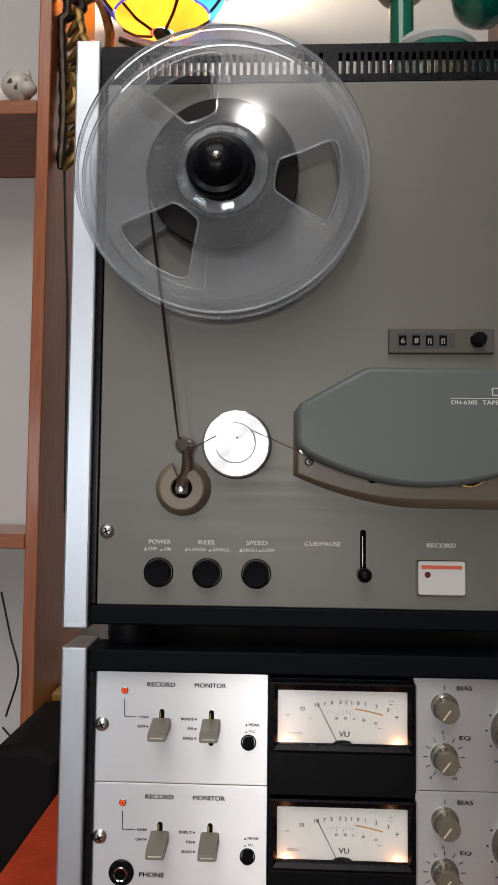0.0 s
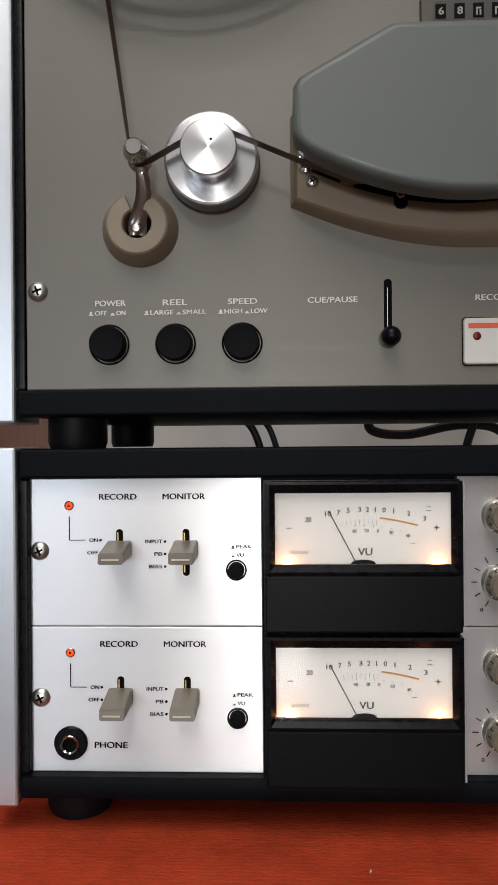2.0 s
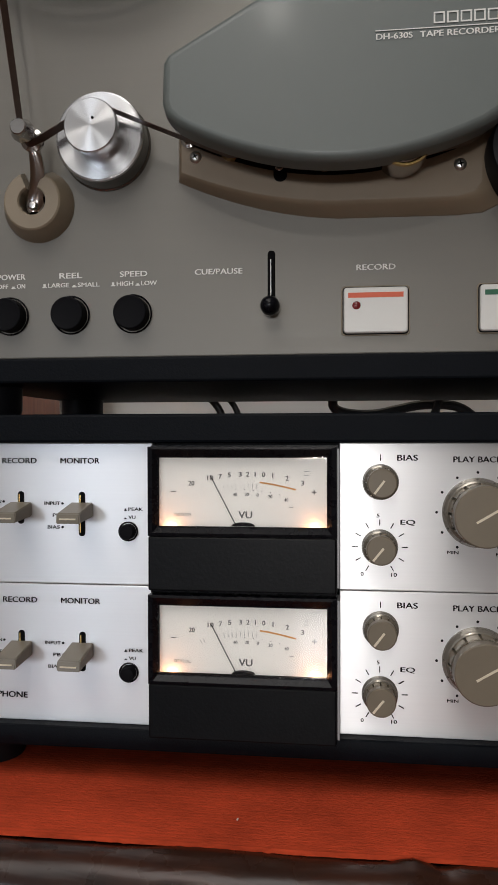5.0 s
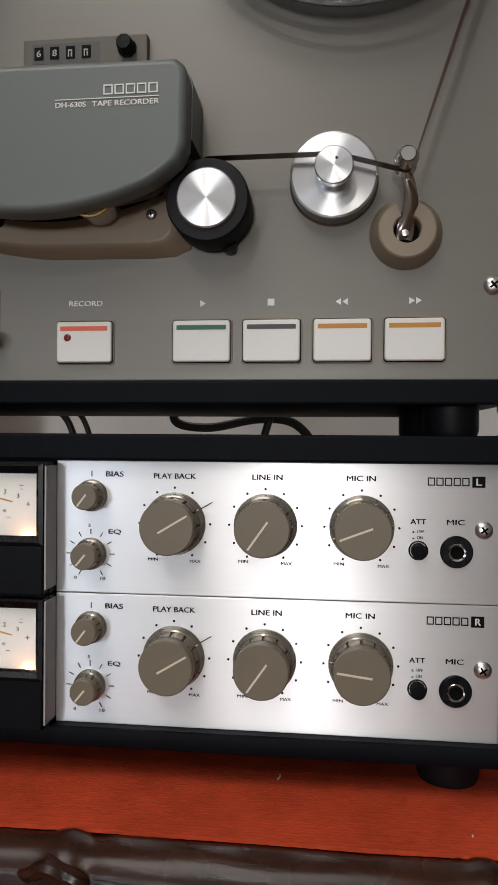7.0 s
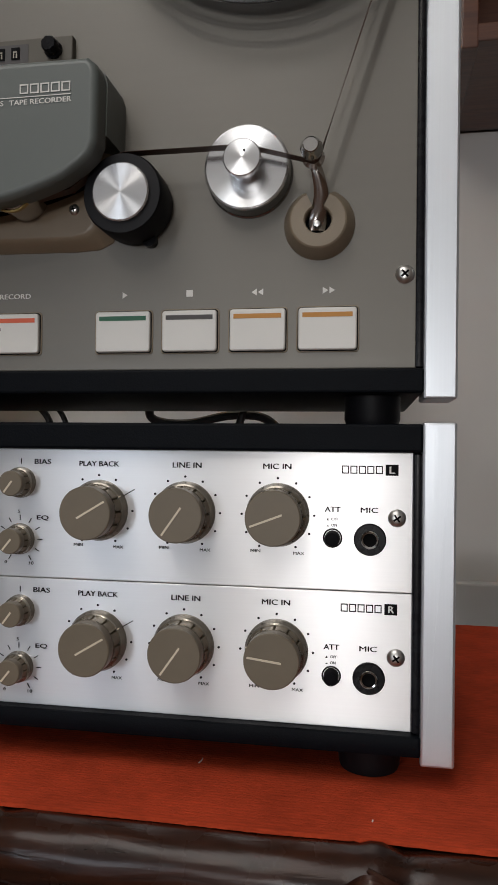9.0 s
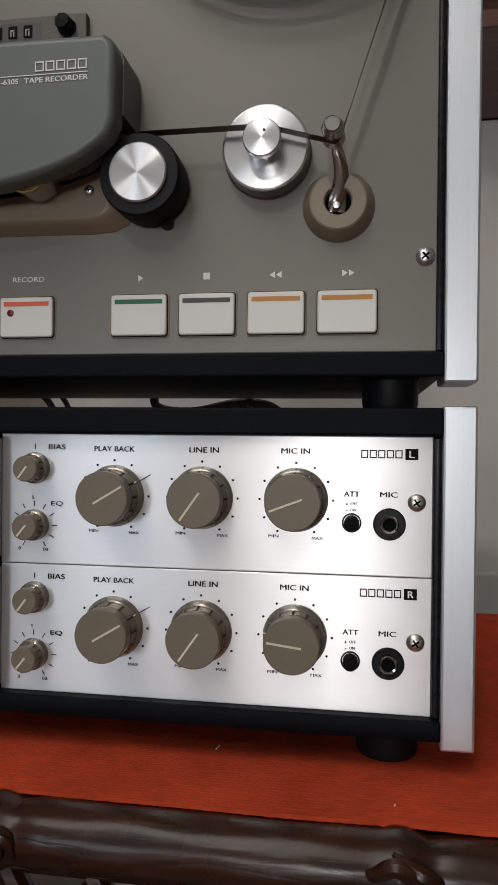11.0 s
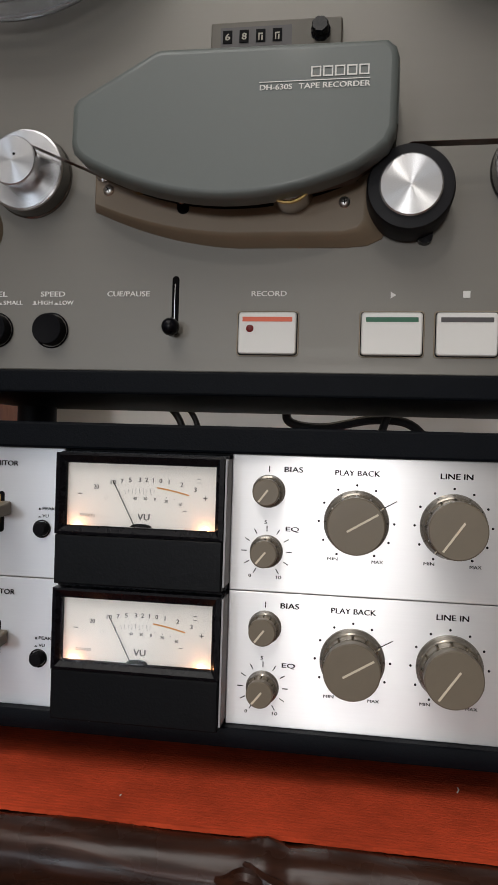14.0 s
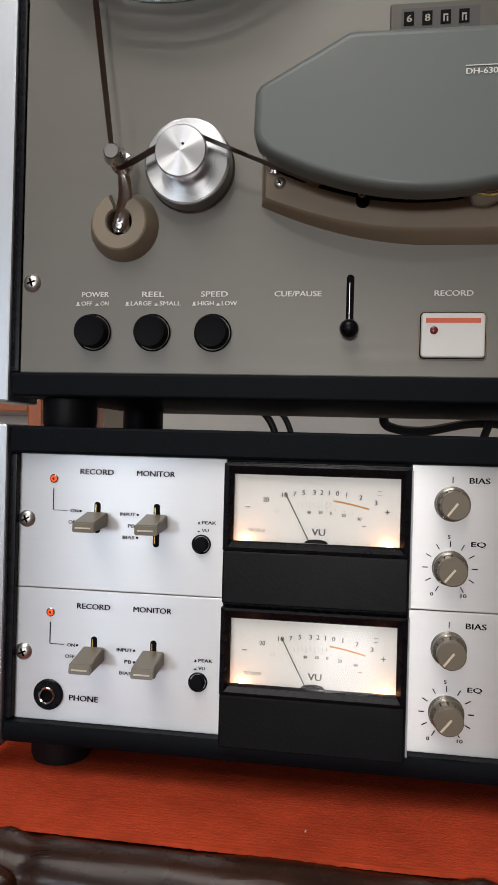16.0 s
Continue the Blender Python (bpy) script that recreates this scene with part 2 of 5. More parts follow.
def spotted(name, ground, spot, size):
    m = mat(name, ground, 0.14, coat=0.4)
    nt = m.node_tree
    b = nt.nodes["Principled BSDF"]
    co = nt.nodes.new("ShaderNodeTexCoord")
    ns = nt.nodes.new("ShaderNodeTexNoise")
    ns.inputs["Scale"].default_value, ns.inputs["Detail"].default_value = size, 1
    cr = nt.nodes.new("ShaderNodeValToRGB")
    cr.color_ramp.elements[0].position, cr.color_ramp.elements[0].color = 0.60, (*ground, 1)
    cr.color_ramp.elements[1].position, cr.color_ramp.elements[1].color = 0.64, (*spot, 1)
    nt.links.new(co.outputs["Object"], ns.inputs[0])
    nt.links.new(ns.outputs["Fac"], cr.inputs[0])
    nt.links.new(cr.outputs[0], b.inputs["Base Color"])
    return m


M_SPOTTED = spotted("spotted_glazed_ceramic", (0.72, 0.68, 0.60), (0.10, 0.055, 0.03), 62)
M_BLACKBAG = mat("black_box_board", (0.007, 0.006, 0.006), 0.7, spec=0.15)
GLASS_COLOURS = [("amber_glass", (0.72, 0.36, 0.06)), ("red_glass", (0.55, 0.03, 0.02)), ("blue_glass", (0.02, 0.02, 0.16)),
                 ("sky_glass", (0.10, 0.35, 0.62)), ("yellow_glass", (0.80, 0.55, 0.10))]
M_STAINED = [mat(n, c, 0.15, emit=0.2, vary=0.35, scale=18) for n, c in GLASS_COLOURS]

# ---- mesh helpers ----
BASE = {}


def thing(name, at, label, category, group="", kind=""):
    ob = new(name)
    ob.location = at
    ob.empty_display_size = 0.02
    BASE[ob] = Vector(at)
    return tagged(ob, label, category, group, kind)


def finish(name, bm, material, at, sharp=35):
    bmesh.ops.recalc_face_normals(bm, faces=bm.faces)
    for f in bm.faces:
        f.smooth = True
    for e in bm.edges:
        if len(e.link_faces) == 2:
            a, b = sorted(f.calc_area() for f in e.link_faces)
            turn = e.calc_face_angle(0)
            if turn > radians(sharp) or (a < 0.1 * b and turn > radians(8)):
                e.smooth = False
    me = bpy.data.meshes.new(name)
    bm.to_mesh(me)
    bm.free()
    me.materials.append(material)
    ob = new(name, me)
    ob.location = at
    BASE[ob] = Vector(at)
    return ob


def part(name, bm, material, parent, at, label="", sharp=35):
    ob = finish(name, bm, material, at, sharp)
    ob.parent = parent
    ob.location = Vector(at) - BASE[parent]
    if label:
        tagged(ob, label)
    return ob


def solo(name, bm, material, at, label, category, group="", kind="", sharp=35):
    return tagged(finish(name, bm, material, at, sharp), label, category, group, kind)


def box(sx, sy, sz, bevel=0.0, seg=2):
    bm = bmesh.new()
    bmesh.ops.create_cube(bm, size=1, matrix=Matrix.Diagonal((sx, sy, sz, 1)))
    if bevel:
        bmesh.ops.bevel(bm, geom=bm.edges[:], offset=bevel, segments=seg, affect="EDGES", profile=0.5)
    return bm


def lathe(profile, seg=40, start=0.0, arc=360.0, flute=0, depth=0.0):
    """Turns (radius, y) pairs about the y axis; front is -y."""
    bm = bmesh.new()
    full = arc >= 360
    n = seg if full else seg + 1
    rings = []
    for r, y in profile:
        ring = []
        for i in range(n):
            a = radians(start + arc * i / seg)
            rr = r - (depth if flute and i % (seg // flute) == 0 else 0)
            ring.append(bm.verts.new((rr * math.cos(a), y, rr * math.sin(a))) if r > 1e-6 else None)
        if r <= 1e-6:
            c = bm.verts.new((0, y, 0))
            ring = [c] * n
        rings.append(ring)
    for a, b in zip(rings, rings[1:]):
        for i in range(seg):
            j = (i + 1) % n
            vs = []
            for v in (a[i], a[j], b[j], b[i]):
                if v not in vs:
                    vs.append(v)
            if len(vs) > 2:
                bm.faces.new(vs)
    if not full:
        for k in (0, -1):
            vs = []
            for ring in rings:
                if ring[k] not in vs:
                    vs.append(ring[k])
            if len(vs) > 2:
                bm.faces.new(vs)
    return bm


def spin_z(profile, seg=40):
    """Turns (radius, z) pairs about the z axis."""
    bm = lathe([(r, z) for r, z in profile], seg)
    bmesh.ops.rotate(bm, verts=bm.verts, cent=(0, 0, 0), matrix=Matrix.Rotation(radians(90), 3, "X"))
    return bm


def prism(outline, y0, y1, bevel=0.0, seg=3, front_only=True):
    """Solid with an (x, z) outline from y0 (front) to y1."""
    bm = bmesh.new()
    f = bm.faces.new([bm.verts.new((x, y0, z)) for x, z in outline])
    ext = bmesh.ops.extrude_face_region(bm, geom=[f])
    bmesh.ops.translate(bm, verts=[v for v in ext["geom"] if isinstance(v, bmesh.types.BMVert)], vec=(0, y1 - y0, 0))
    if not any(g for g in bm.faces if all(abs(v.co.y - y0) < 1e-7 for v in g.verts)):
        bm.faces.new([v for v in bm.verts if abs(v.co.y - y0) < 1e-7])
    if bevel:
        es = [e for e in bm.edges if all(abs(v.co.y - y0) < 1e-7 for v in e.verts)]
        bmesh.ops.bevel(bm, geom=es, offset=bevel, segments=seg, affect="EDGES", profile=0.5)
    return bm


def rounded(w, h, r, n=5):
    pts = []
    for cx, cz, a0 in ((w / 2 - r, h / 2 - r, 0), (-w / 2 + r, h / 2 - r, 90), (-w / 2 + r, -h / 2 + r, 180), (w / 2 - r, -h / 2 + r, 270)):
        for i in range(n + 1):
            a = radians(a0 + 90 * i / n)
            pts.append((cx + r * math.cos(a), cz + r * math.sin(a)))
    return pts


def tube(points, radius, seg=10, taper=None):
    bm = bmesh.new()
    pts = [Vector(p) for p in points]
    rings = []
    for i, p in enumerate(pts):
        d = (pts[min(i + 1, len(pts) - 1)] - pts[max(i - 1, 0)]).normalized()
        s = d.orthogonal().normalized() if i == 0 else (s - d * s.dot(d)).normalized()
        u = d.cross(s)
        r = radius * (taper(i / (len(pts) - 1)) if taper else 1)
        rings.append([bm.verts.new(p + r * (math.cos(2 * math.pi * k / seg) * s + math.sin(2 * math.pi * k / seg) * u)) for k in range(seg)])
    for a, b in zip(rings, rings[1:]):
        for k in range(seg):
            bm.faces.new((a[k], a[(k + 1) % seg], b[(k + 1) % seg], b[k]))
    bm.faces.new(rings[0])
    bm.faces.new(rings[-1][::-1])
    return bm


def curve_points(knots, n=12):
    """A smooth line through the knots."""
    k = [Vector(p) for p in knots]
    k = [2 * k[0] - k[1], *k, 2 * k[-1] - k[-2]]
    out = []
    for i in range(1, len(k) - 2):
        for j in range(n):
            t = j / n
            out.append(0.5 * (2 * k[i] + (k[i + 1] - k[i - 1]) * t + (2 * k[i - 1] - 5 * k[i] + 4 * k[i + 1] - k[i + 2]) * t ** 2
                              + (3 * k[i] - k[i - 1] - 3 * k[i + 1] + k[i + 2]) * t ** 3))
    out.append(k[-2])
    return out


def join(*bms):
    out = bmesh.new()
    for b in bms:
        tmp = bpy.data.meshes.new("tmp")
        b.to_mesh(tmp)
        b.free()
        out.from_mesh(tmp)
        bpy.data.meshes.remove(tmp)
    return out


def moved(bm, x=0, y=0, z=0, turn=0):
    if turn:
        bmesh.ops.rotate(bm, verts=bm.verts, cent=(0, 0, 0), matrix=Matrix.Rotation(radians(-turn), 3, "Y"))
    bmesh.ops.translate(bm, verts=bm.verts, vec=(x, y, z))
    return bm


def bars(rects, y, thick=0.0002):
    """Thin printed rectangles (x0, x1, z0, z1) on the plane y."""
    return join(*[moved(box(x1 - x0, thick, z1 - z0), (x0 + x1) / 2, y, (z0 + z1) / 2) for x0, x1, z0, z1 in rects])


def letters(text, x0, x1, zc, cap, y):
    """Printed words that span x0 to x1 with capitals of that height."""
    data = bpy.data.curves.new("words", "FONT")
    data.body, data.resolution_u = text, 3
    ob = bpy.data.objects.new("words", data)
    scene.collection.objects.link(ob)
    bpy.context.view_layer.update()
    me = bpy.data.meshes.new_from_object(ob.evaluated_get(bpy.context.evaluated_depsgraph_get()))
    bm = bmesh.new()
    bm.from_mesh(me)
    bpy.data.objects.remove(ob)
    bpy.data.meshes.remove(me)
    xs, zs = [v.co.x for v in bm.verts], [v.co.y for v in bm.verts]
    sx, sz = (x1 - x0) / (max(xs) - min(xs)), cap / (max(zs) - min(zs))
    lo, mid = min(xs), (max(zs) + min(zs)) / 2
    for v in bm.verts:
        v.co = (x0 + (v.co.x - lo) * sx, y, zc + (v.co.y - mid) * sz)
    # a second, slightly shifted impression gives the strokes their weight
    again = [g for g in bmesh.ops.duplicate(bm, geom=bm.verts[:] + bm.edges[:] + bm.faces[:])["geom"] if isinstance(g, bmesh.types.BMVert)]
    bmesh.ops.translate(bm, verts=again, vec=(cap * 0.085, -0.00003, cap * 0.03))
    return bm


def print_on(parent, name, bms, material):
    """Each printed word or scale is a part of its own."""
    return [part(name, moved(bm, *(-BASE[parent])), material, parent, BASE[parent]) for bm in bms]


def wordmark(x0, x1, zc, cap, y):
    """Five plain hollow blocks that stand for the maker's mark."""
    w, t, out = (x1 - x0) / 5, 0.0006 * cap / 0.0045, []
    for i in range(5):
        a, b = x0 + i * w + w * 0.08, x0 + (i + 1) * w - w * 0.08
        out += [(a, a + t, zc - cap / 2, zc + cap / 2), (b - t, b, zc - cap / 2, zc + cap / 2),
                (a + t, b - t, zc + cap / 2 - t, zc + cap / 2), (a + t, b - t, zc - cap / 2, zc - cap / 2 + t)]
    return bars(out, y)


def push_mark(x, z, s, y, low):
    """The little mark of a raised or sunken button."""
    h = 0.45 if low else 1.0
    return bars([(x - s, x + s, z - s, z - s * 0.6), (x - s * 0.5, x + s * 0.5, z - s * 0.6, z - s * 0.6 + s * 1.3 * h)], y)


def triangle(x, z, s, y, way=1):
    bm = bmesh.new()
    bm.faces.new([bm.verts.new((x + way * a, y, z + b)) for a, b in ((-s * 0.8, -s), (-s * 0.8, s), (s * 0.8, 0))])
    return bm


def screw(parent, x, y, z, r, turn):
    head = part("screw", lathe([(0, -r * 0.50), (r * 0.45, -r * 0.47), (r * 0.8, -r * 0.32), (r, -r * 0.05), (r, 0.001)], 28), M_STEEL, parent, (x, y, z), "steel cross-head screw")
    a = join(box(r * 0.95, r * 0.2, r * 0.2), box(r * 0.2, r * 0.2, r * 0.95))
    part("cross_slot", moved(a, turn=turn), M_HOLE, head, (x, y - r * 0.44, z))
    return head


# ---- the room ----
Y_WALL, X_LEFT, X_RIGHT, Y_BACK, Z_CEIL = 1.38, -3.0, 2.6, -6.0, 2.65


def wall(name, x0, x1, y0, y1, z0, z1, material, label):
    return solo(name, box(x1 - x0, y1 - y0, z1 - z0), material, ((x0 + x1) / 2, (y0 + y1) / 2, (z0 + z1) / 2), label, name.split("_")[0], kind="structure")


wall("floor", X_LEFT, X_RIGHT, Y_BACK, Y_WALL, -0.1, 0.0, M_FLOOR, "dark stained wooden floor of the room")
wall("ceiling", X_LEFT - .1, X_RIGHT + .1, Y_BACK - .1, Y_WALL + .1, Z_CEIL, Z_CEIL + 0.1, M_CEIL, "plain white painted ceiling of the room")
wall("wall_north", X_LEFT - .1, X_RIGHT + .1, Y_WALL, Y_WALL + 0.1, 0, Z_CEIL, M_WALL, "white painted wall behind the recorder")
wall("wall_west", X_LEFT - .1, X_LEFT, Y_BACK, Y_WALL, 0, Z_CEIL, M_SIDE, "brown painted side wall of the room")
wall("wall_east", X_RIGHT, X_RIGHT + .1, Y_BACK, Y_WALL, 0, Z_CEIL, M_SIDE, "brown painted side wall of the room")
south = thing("wall_south", (0.35, Y_BACK, 0), "unseen brown painted wall with a window opening and a lamp opening", "wall", kind="structure")
# the second opening is unseen, added only around the torch's stand-in lamp
WINDOWS = ((-2.2, 1.30, 0.86, 1.06), (0.02, 1.06, 0.56, 0.66))
edges = [X_LEFT - 0.1]
for wx, wz, ww, wh in WINDOWS:
    edges += [wx - ww / 2, wx + ww / 2]
edges.append(X_RIGHT + 0.1)
pieces = [(edges[2 * i], edges[2 * i + 1], 0, Z_CEIL) for i in range(3)]
for wx, wz, ww, wh in WINDOWS:
    pieces += [(wx - ww / 2, wx + ww / 2, 0, wz - wh / 2), (wx - ww / 2, wx + ww / 2, wz + wh / 2, Z_CEIL)]
for x0, x1, z0, z1 in pieces:
    part("wall_piece", box(x1 - x0, 0.1, z1 - z0), M_SIDE, south, ((x0 + x1) / 2, Y_BACK - 0.05, (z0 + z1) / 2))
for i, (wx, wz, ww, wh) in enumerate(WINDOWS):
    win = thing("window_%d" % (i + 1), (wx, Y_BACK, wz - wh / 2), "unseen white framed window behind an area lamp", "window", kind="structure")
    for dx, w, dz, h in ((-ww / 2 + 0.015, 0.03, 0, wh), (ww / 2 - 0.015, 0.03, 0, wh), (0, ww - 0.06, -wh / 2 + 0.015, 0.03), (0, ww - 0.06, wh / 2 - 0.015, 0.03)):
        part("window_frame", box(w, 0.05, h, 0.004), M_WALL, win, (wx + dx, Y_BACK - 0.05, wz + dz))
solo("dado_panel", box(1.9, 0.025, 0.62, 0.004), M_WAIN, (1.02, Y_WALL - 0.0125, 0.425), "pale grey dado panel along the wall", "trim", kind="structure")

# ---- table with its cloth ----
Z_TOP, X_T0, X_T1, Y_T0, Y_T1 = 0.798, -0.187, 0.470, 0.411, 0.800
table = thing("table", (0.13, 0.6, 0), "dark lacquered hardwood table with carved bamboo-like front rail", "table")
part("tabletop", box(X_T1 - X_T0, Y_T1 - Y_T0 - 0.004, 0.022, 0.003), M_RAIL, table, ((X_T0 + X_T1) / 2, (Y_T0 + Y_T1) / 2 + 0.004, Z_TOP - 0.0135))


def rail_mesh():
    """A wavy half-log with swollen nodes."""
    bm = bmesh.new()
    rings = []
    n, seg = 150, 20
    nodes = (-0.080, 0.122, 0.302, 0.46)
    for i in range(n + 1):
        x = X_T0 - 0.01 + (X_T1 - X_T0 + 0.02) * i / n
        r = 0.0165 + 0.0008 * noise.noise((x * 14, 0, 3))
        for q in nodes:
            r += 0.0022 * math.exp(-((x - q) / 0.006) ** 2) - 0.0012 * math.exp(-((x - q - 0.012) / 0.004) ** 2)
        cz = 0.7805 + 0.0012 * noise.noise((x * 9, 7, 0))
        ring = []
        for k in range(seg):
            a = 2 * math.pi * k / seg
            bumpy = 1 + 0.05 * noise.noise((x * 30, math.cos(a) * 2, math.sin(a) * 2))
            ring.append(bm.verts.new((x, 0.4075 + r * bumpy * math.cos(a) * 0.9, cz + r * bumpy * math.sin(a) * 0.93)))
        rings.append(ring)
    for a, b in zip(rings, rings[1:]):
        for k in range(seg):
            bm.faces.new((a[k], a[(k + 1) % seg], b[(k + 1) % seg], b[k]))
    bm.faces.new(rings[0])
    bm.faces.new(rings[-1][::-1])
    return bm


def at_base(bm, parent):
    return moved(bm, *(-BASE[parent]))


part("front_rail", at_base(rail_mesh(), table), M_RAIL, table, BASE[table], "dark glossy rail carved like a bamboo stem with nodes")
for q in (-0.084, 0.120, 0.303):
    knots = [(q - 0.020, 0.3975, 0.786), (q - 0.012, 0.3945, 0.785), (q - 0.004, 0.3930, 0.789), (q + 0.005, 0.3930, 0.785), (q + 0.008, 0.3930, 0.778), (q + 0.002, 0.3935, 0.772), (q - 0.006, 0.395, 0.771)]
    part("carved_leaf", at_base(tube(curve_points(knots, 6), 0.0032, 8, lambda t: 0.35 + 1.1 * math.sin(math.pi * min(1, t * 1.05)) ** 0.7 * (1 - 0.5 * t)), table), M_RAIL, table, BASE[table])
    knots = [(q - 0.005, 0.3965, 0.793), (q + 0.004, 0.3935, 0.788), (q + 0.012, 0.3935, 0.784), (q + 0.015, 0.394, 0.776)]
    part("carved_leaf", at_base(tube(curve_points(knots, 5), 0.003, 8, lambda t: 0.3 + math.sin(math.pi * t)), table), M_RAIL, table, BASE[table])
part("lower_bead", at_base(tube([(X_T0, 0.411, 0.7635), (0.1, 0.412, 0.763), (X_T1, 0.411, 0.7635)], 0.0038, 10), table), M_RAIL, table, BASE[table])
rng = random.Random(4)
for i in range(16):
    x = X_T0 + 0.015 + i * 0.042
    knots = [(x, 0.414, 0.760), (x + 0.012, 0.410, 0.748), (x + 0.030, 0.411, 0.744 + rng.uniform(-.004, .004)), (x + 0.034, 0.413, 0.728), (x + 0.020, 0.413, 0.720), (x + 0.008, 0.412, 0.730), (x + 0.016, 0.411, 0.737)]
    part("fretwork_scroll", at_base(tube(curve_points(knots, 6), 0.0058, 8, lambda t: 1.1 - 0.6 * t), table), M_RAIL, table, BASE[table])
part("apron_bar", at_base(tube([(X_T0, 0.415, 0.712), (0.1, 0.414, 0.711), (X_T1, 0.415, 0.712)], 0.008, 10), table), M_RAIL, table, BASE[table])
for x in (X_T0 + 0.03, X_T1 - 0.03):
    for y in (Y_T0 + 0.03, Y_T1 - 0.03):
        part("leg", spin_z([(0, 0), (0.02, 0), (0.022, 0.03), (0.017, 0.05), (0.018, 0.4), (0.022, 0.7), (0.022, 0.775), (0, 0.775)], 16), M_RAIL, table, (x, y, 0))


def cloth_mesh():
    """Red cloth with a slightly ragged front edge."""
    bm = bmesh.new()
    nx, ny = 240, 10
    rows = []
    for j in range(ny + 1):
        row = []
        for i in range(nx + 1):
            x = X_T0 + (X_T1 - X_T0) * i / nx
            y = Y_T0 + (Y_T1 - Y_T0) * j / ny
            if j == 0:
                y += 0.0008 * noise.noise((x * 300, 1, 0)) + 0.0012 * noise.noise((x * 18, 4, 0))
            row.append(bm.verts.new((x, y, Z_TOP - 0.0002 + 0.0002 * noise.noise((x * 9, y * 9, 3)))))
        rows.append(row)
    for a, b in zip(rows, rows[1:]):
        for i in range(nx):
            bm.faces.new((a[i], a[i + 1], b[i + 1], b[i]))
    # the hem: a thin turned edge all round, resting on the tabletop
    rim = rows[0] + [r[-1] for r in rows[1:]] + rows[-1][-2::-1] + [r[0] for r in rows[-2:0:-1]]
    low = [bm.verts.new((v.co.x, v.co.y, Z_TOP - 0.0023)) for v in rim]
    for k in range(len(rim)):
        m = (k + 1) % len(rim)
        bm.faces.new((rim[k], low[k], low[m], rim[m]))
    return bm


cloth = solo("table_cloth", moved(cloth_mesh(), -0.13, -0.6, -Z_TOP), M_RED, (0.13, 0.6, Z_TOP), "red ribbed felt cloth laid over the tabletop", "cloth")
rng = random.Random(9)
for i, (x, y) in enumerate([(0.211, 0.470), (0.30, 0.425), (0.05, 0.43), (0.372, 0.43)]):
    s = 0.0026 if i == 0 else rng.uniform(0.0005, 0.0009)
    solo("lint_speck", tube([(-s * .3, -s, 0.0003), (s * .1, 0, 0.0007), (0, s, 0.0003)], 0.00035, 6), M_WHITEPR, (x, y, Z_TOP + 0.0001), "tiny white speck of lint on the cloth", "lint", "lint specks on the cloth")

# ---- tape deck ----
XC, YP = 0.108, 0.455
X0, X1, DZ0, DZ1 = -0.103, 0.3182, 1.003, 1.338
deck = thing("tape_recorder", (XC, 0.56, 0.976), "grey open-reel tape recorder with black case and aluminium side trims", "tape recorder")
part("case", box(0.429, 0.20, 0.346, 0.002), M_VINYL, deck, (XC, 0.5595, 1.164), "black leatherette case")
part("front_panel", box(X1 - X0, 0.006, DZ1 - DZ0, 0.0006), M_PANEL, deck, (XC, YP + 0.003, (DZ0 + DZ1) / 2), "grey-beige painted metal front panel")
part("lower_frame", box(0.429, 0.02, 0.012, 0.0012), M_VINYL, deck, (XC, 0.4625, 0.997))
for x in (X0 - 0.0022, X1 + 0.0022):
    part("side_frame", box(0.0043, 0.016, DZ1 - DZ0 + 0.001, 0.0006), M_BLACK, deck, (x, 0.4625, (DZ0 + DZ1) / 2 + 0.0008))


def trim_mesh(h):
    bm = prism(rounded(0.0160, h, 0.0012, 3), -0.017, 0.017, 0.0012, 2)
    return bm


for x in (-0.1155, 0.3300):
    part("side_trim", trim_mesh(0.379), M_TRIM, deck, (x, 0.4695, 0.988 + 0.1895), "brushed aluminium side trim")


def vent_mesh():
    """A slotted bar, open to the back."""
    z0, z1, za, zb = DZ1 + 0.0005, 1.3635, 1.3435, 1.3575
    rects = [(X0 - 0.004, X1 + 0.004, z0, za), (X0 - 0.004, X1 + 0.004, zb, z1)]
    edges = []
    for a in (-0.083, 0.047, 0.177):
        for i in range(26):
            edges.append((a + i * 0.0047, a + i * 0.0047 + 0.0024))
    cur = X0 - 0.004
    for a, b in edges:
        rects.append((cur, a, za, zb))
        cur = b
    rects.append((cur, X1 + 0.004, za, zb))
    return bars(rects, 0, 0.0095)


part("vent_bar", at_base(moved(vent_mesh(), 0, 0.4600, 0), deck), M_BLACK, deck, BASE[deck], "black slotted vent bar")
for x in (-0.087, 0.298):
    for y in (0.484, 0.62):
        part("foot", spin_z([(0, 0), (0.0135, 0), (0.0145, 0.003), (0.0145, 0.0152), (0, 0.0152)], 32), M_RUBBER, deck, (x, y, 0.976), "black rubber foot")
screw(deck, -0.097, YP, 1.0485, 0.0046, 20)
screw(deck, 0.313, YP, 1.0485, 0.0046, 40)

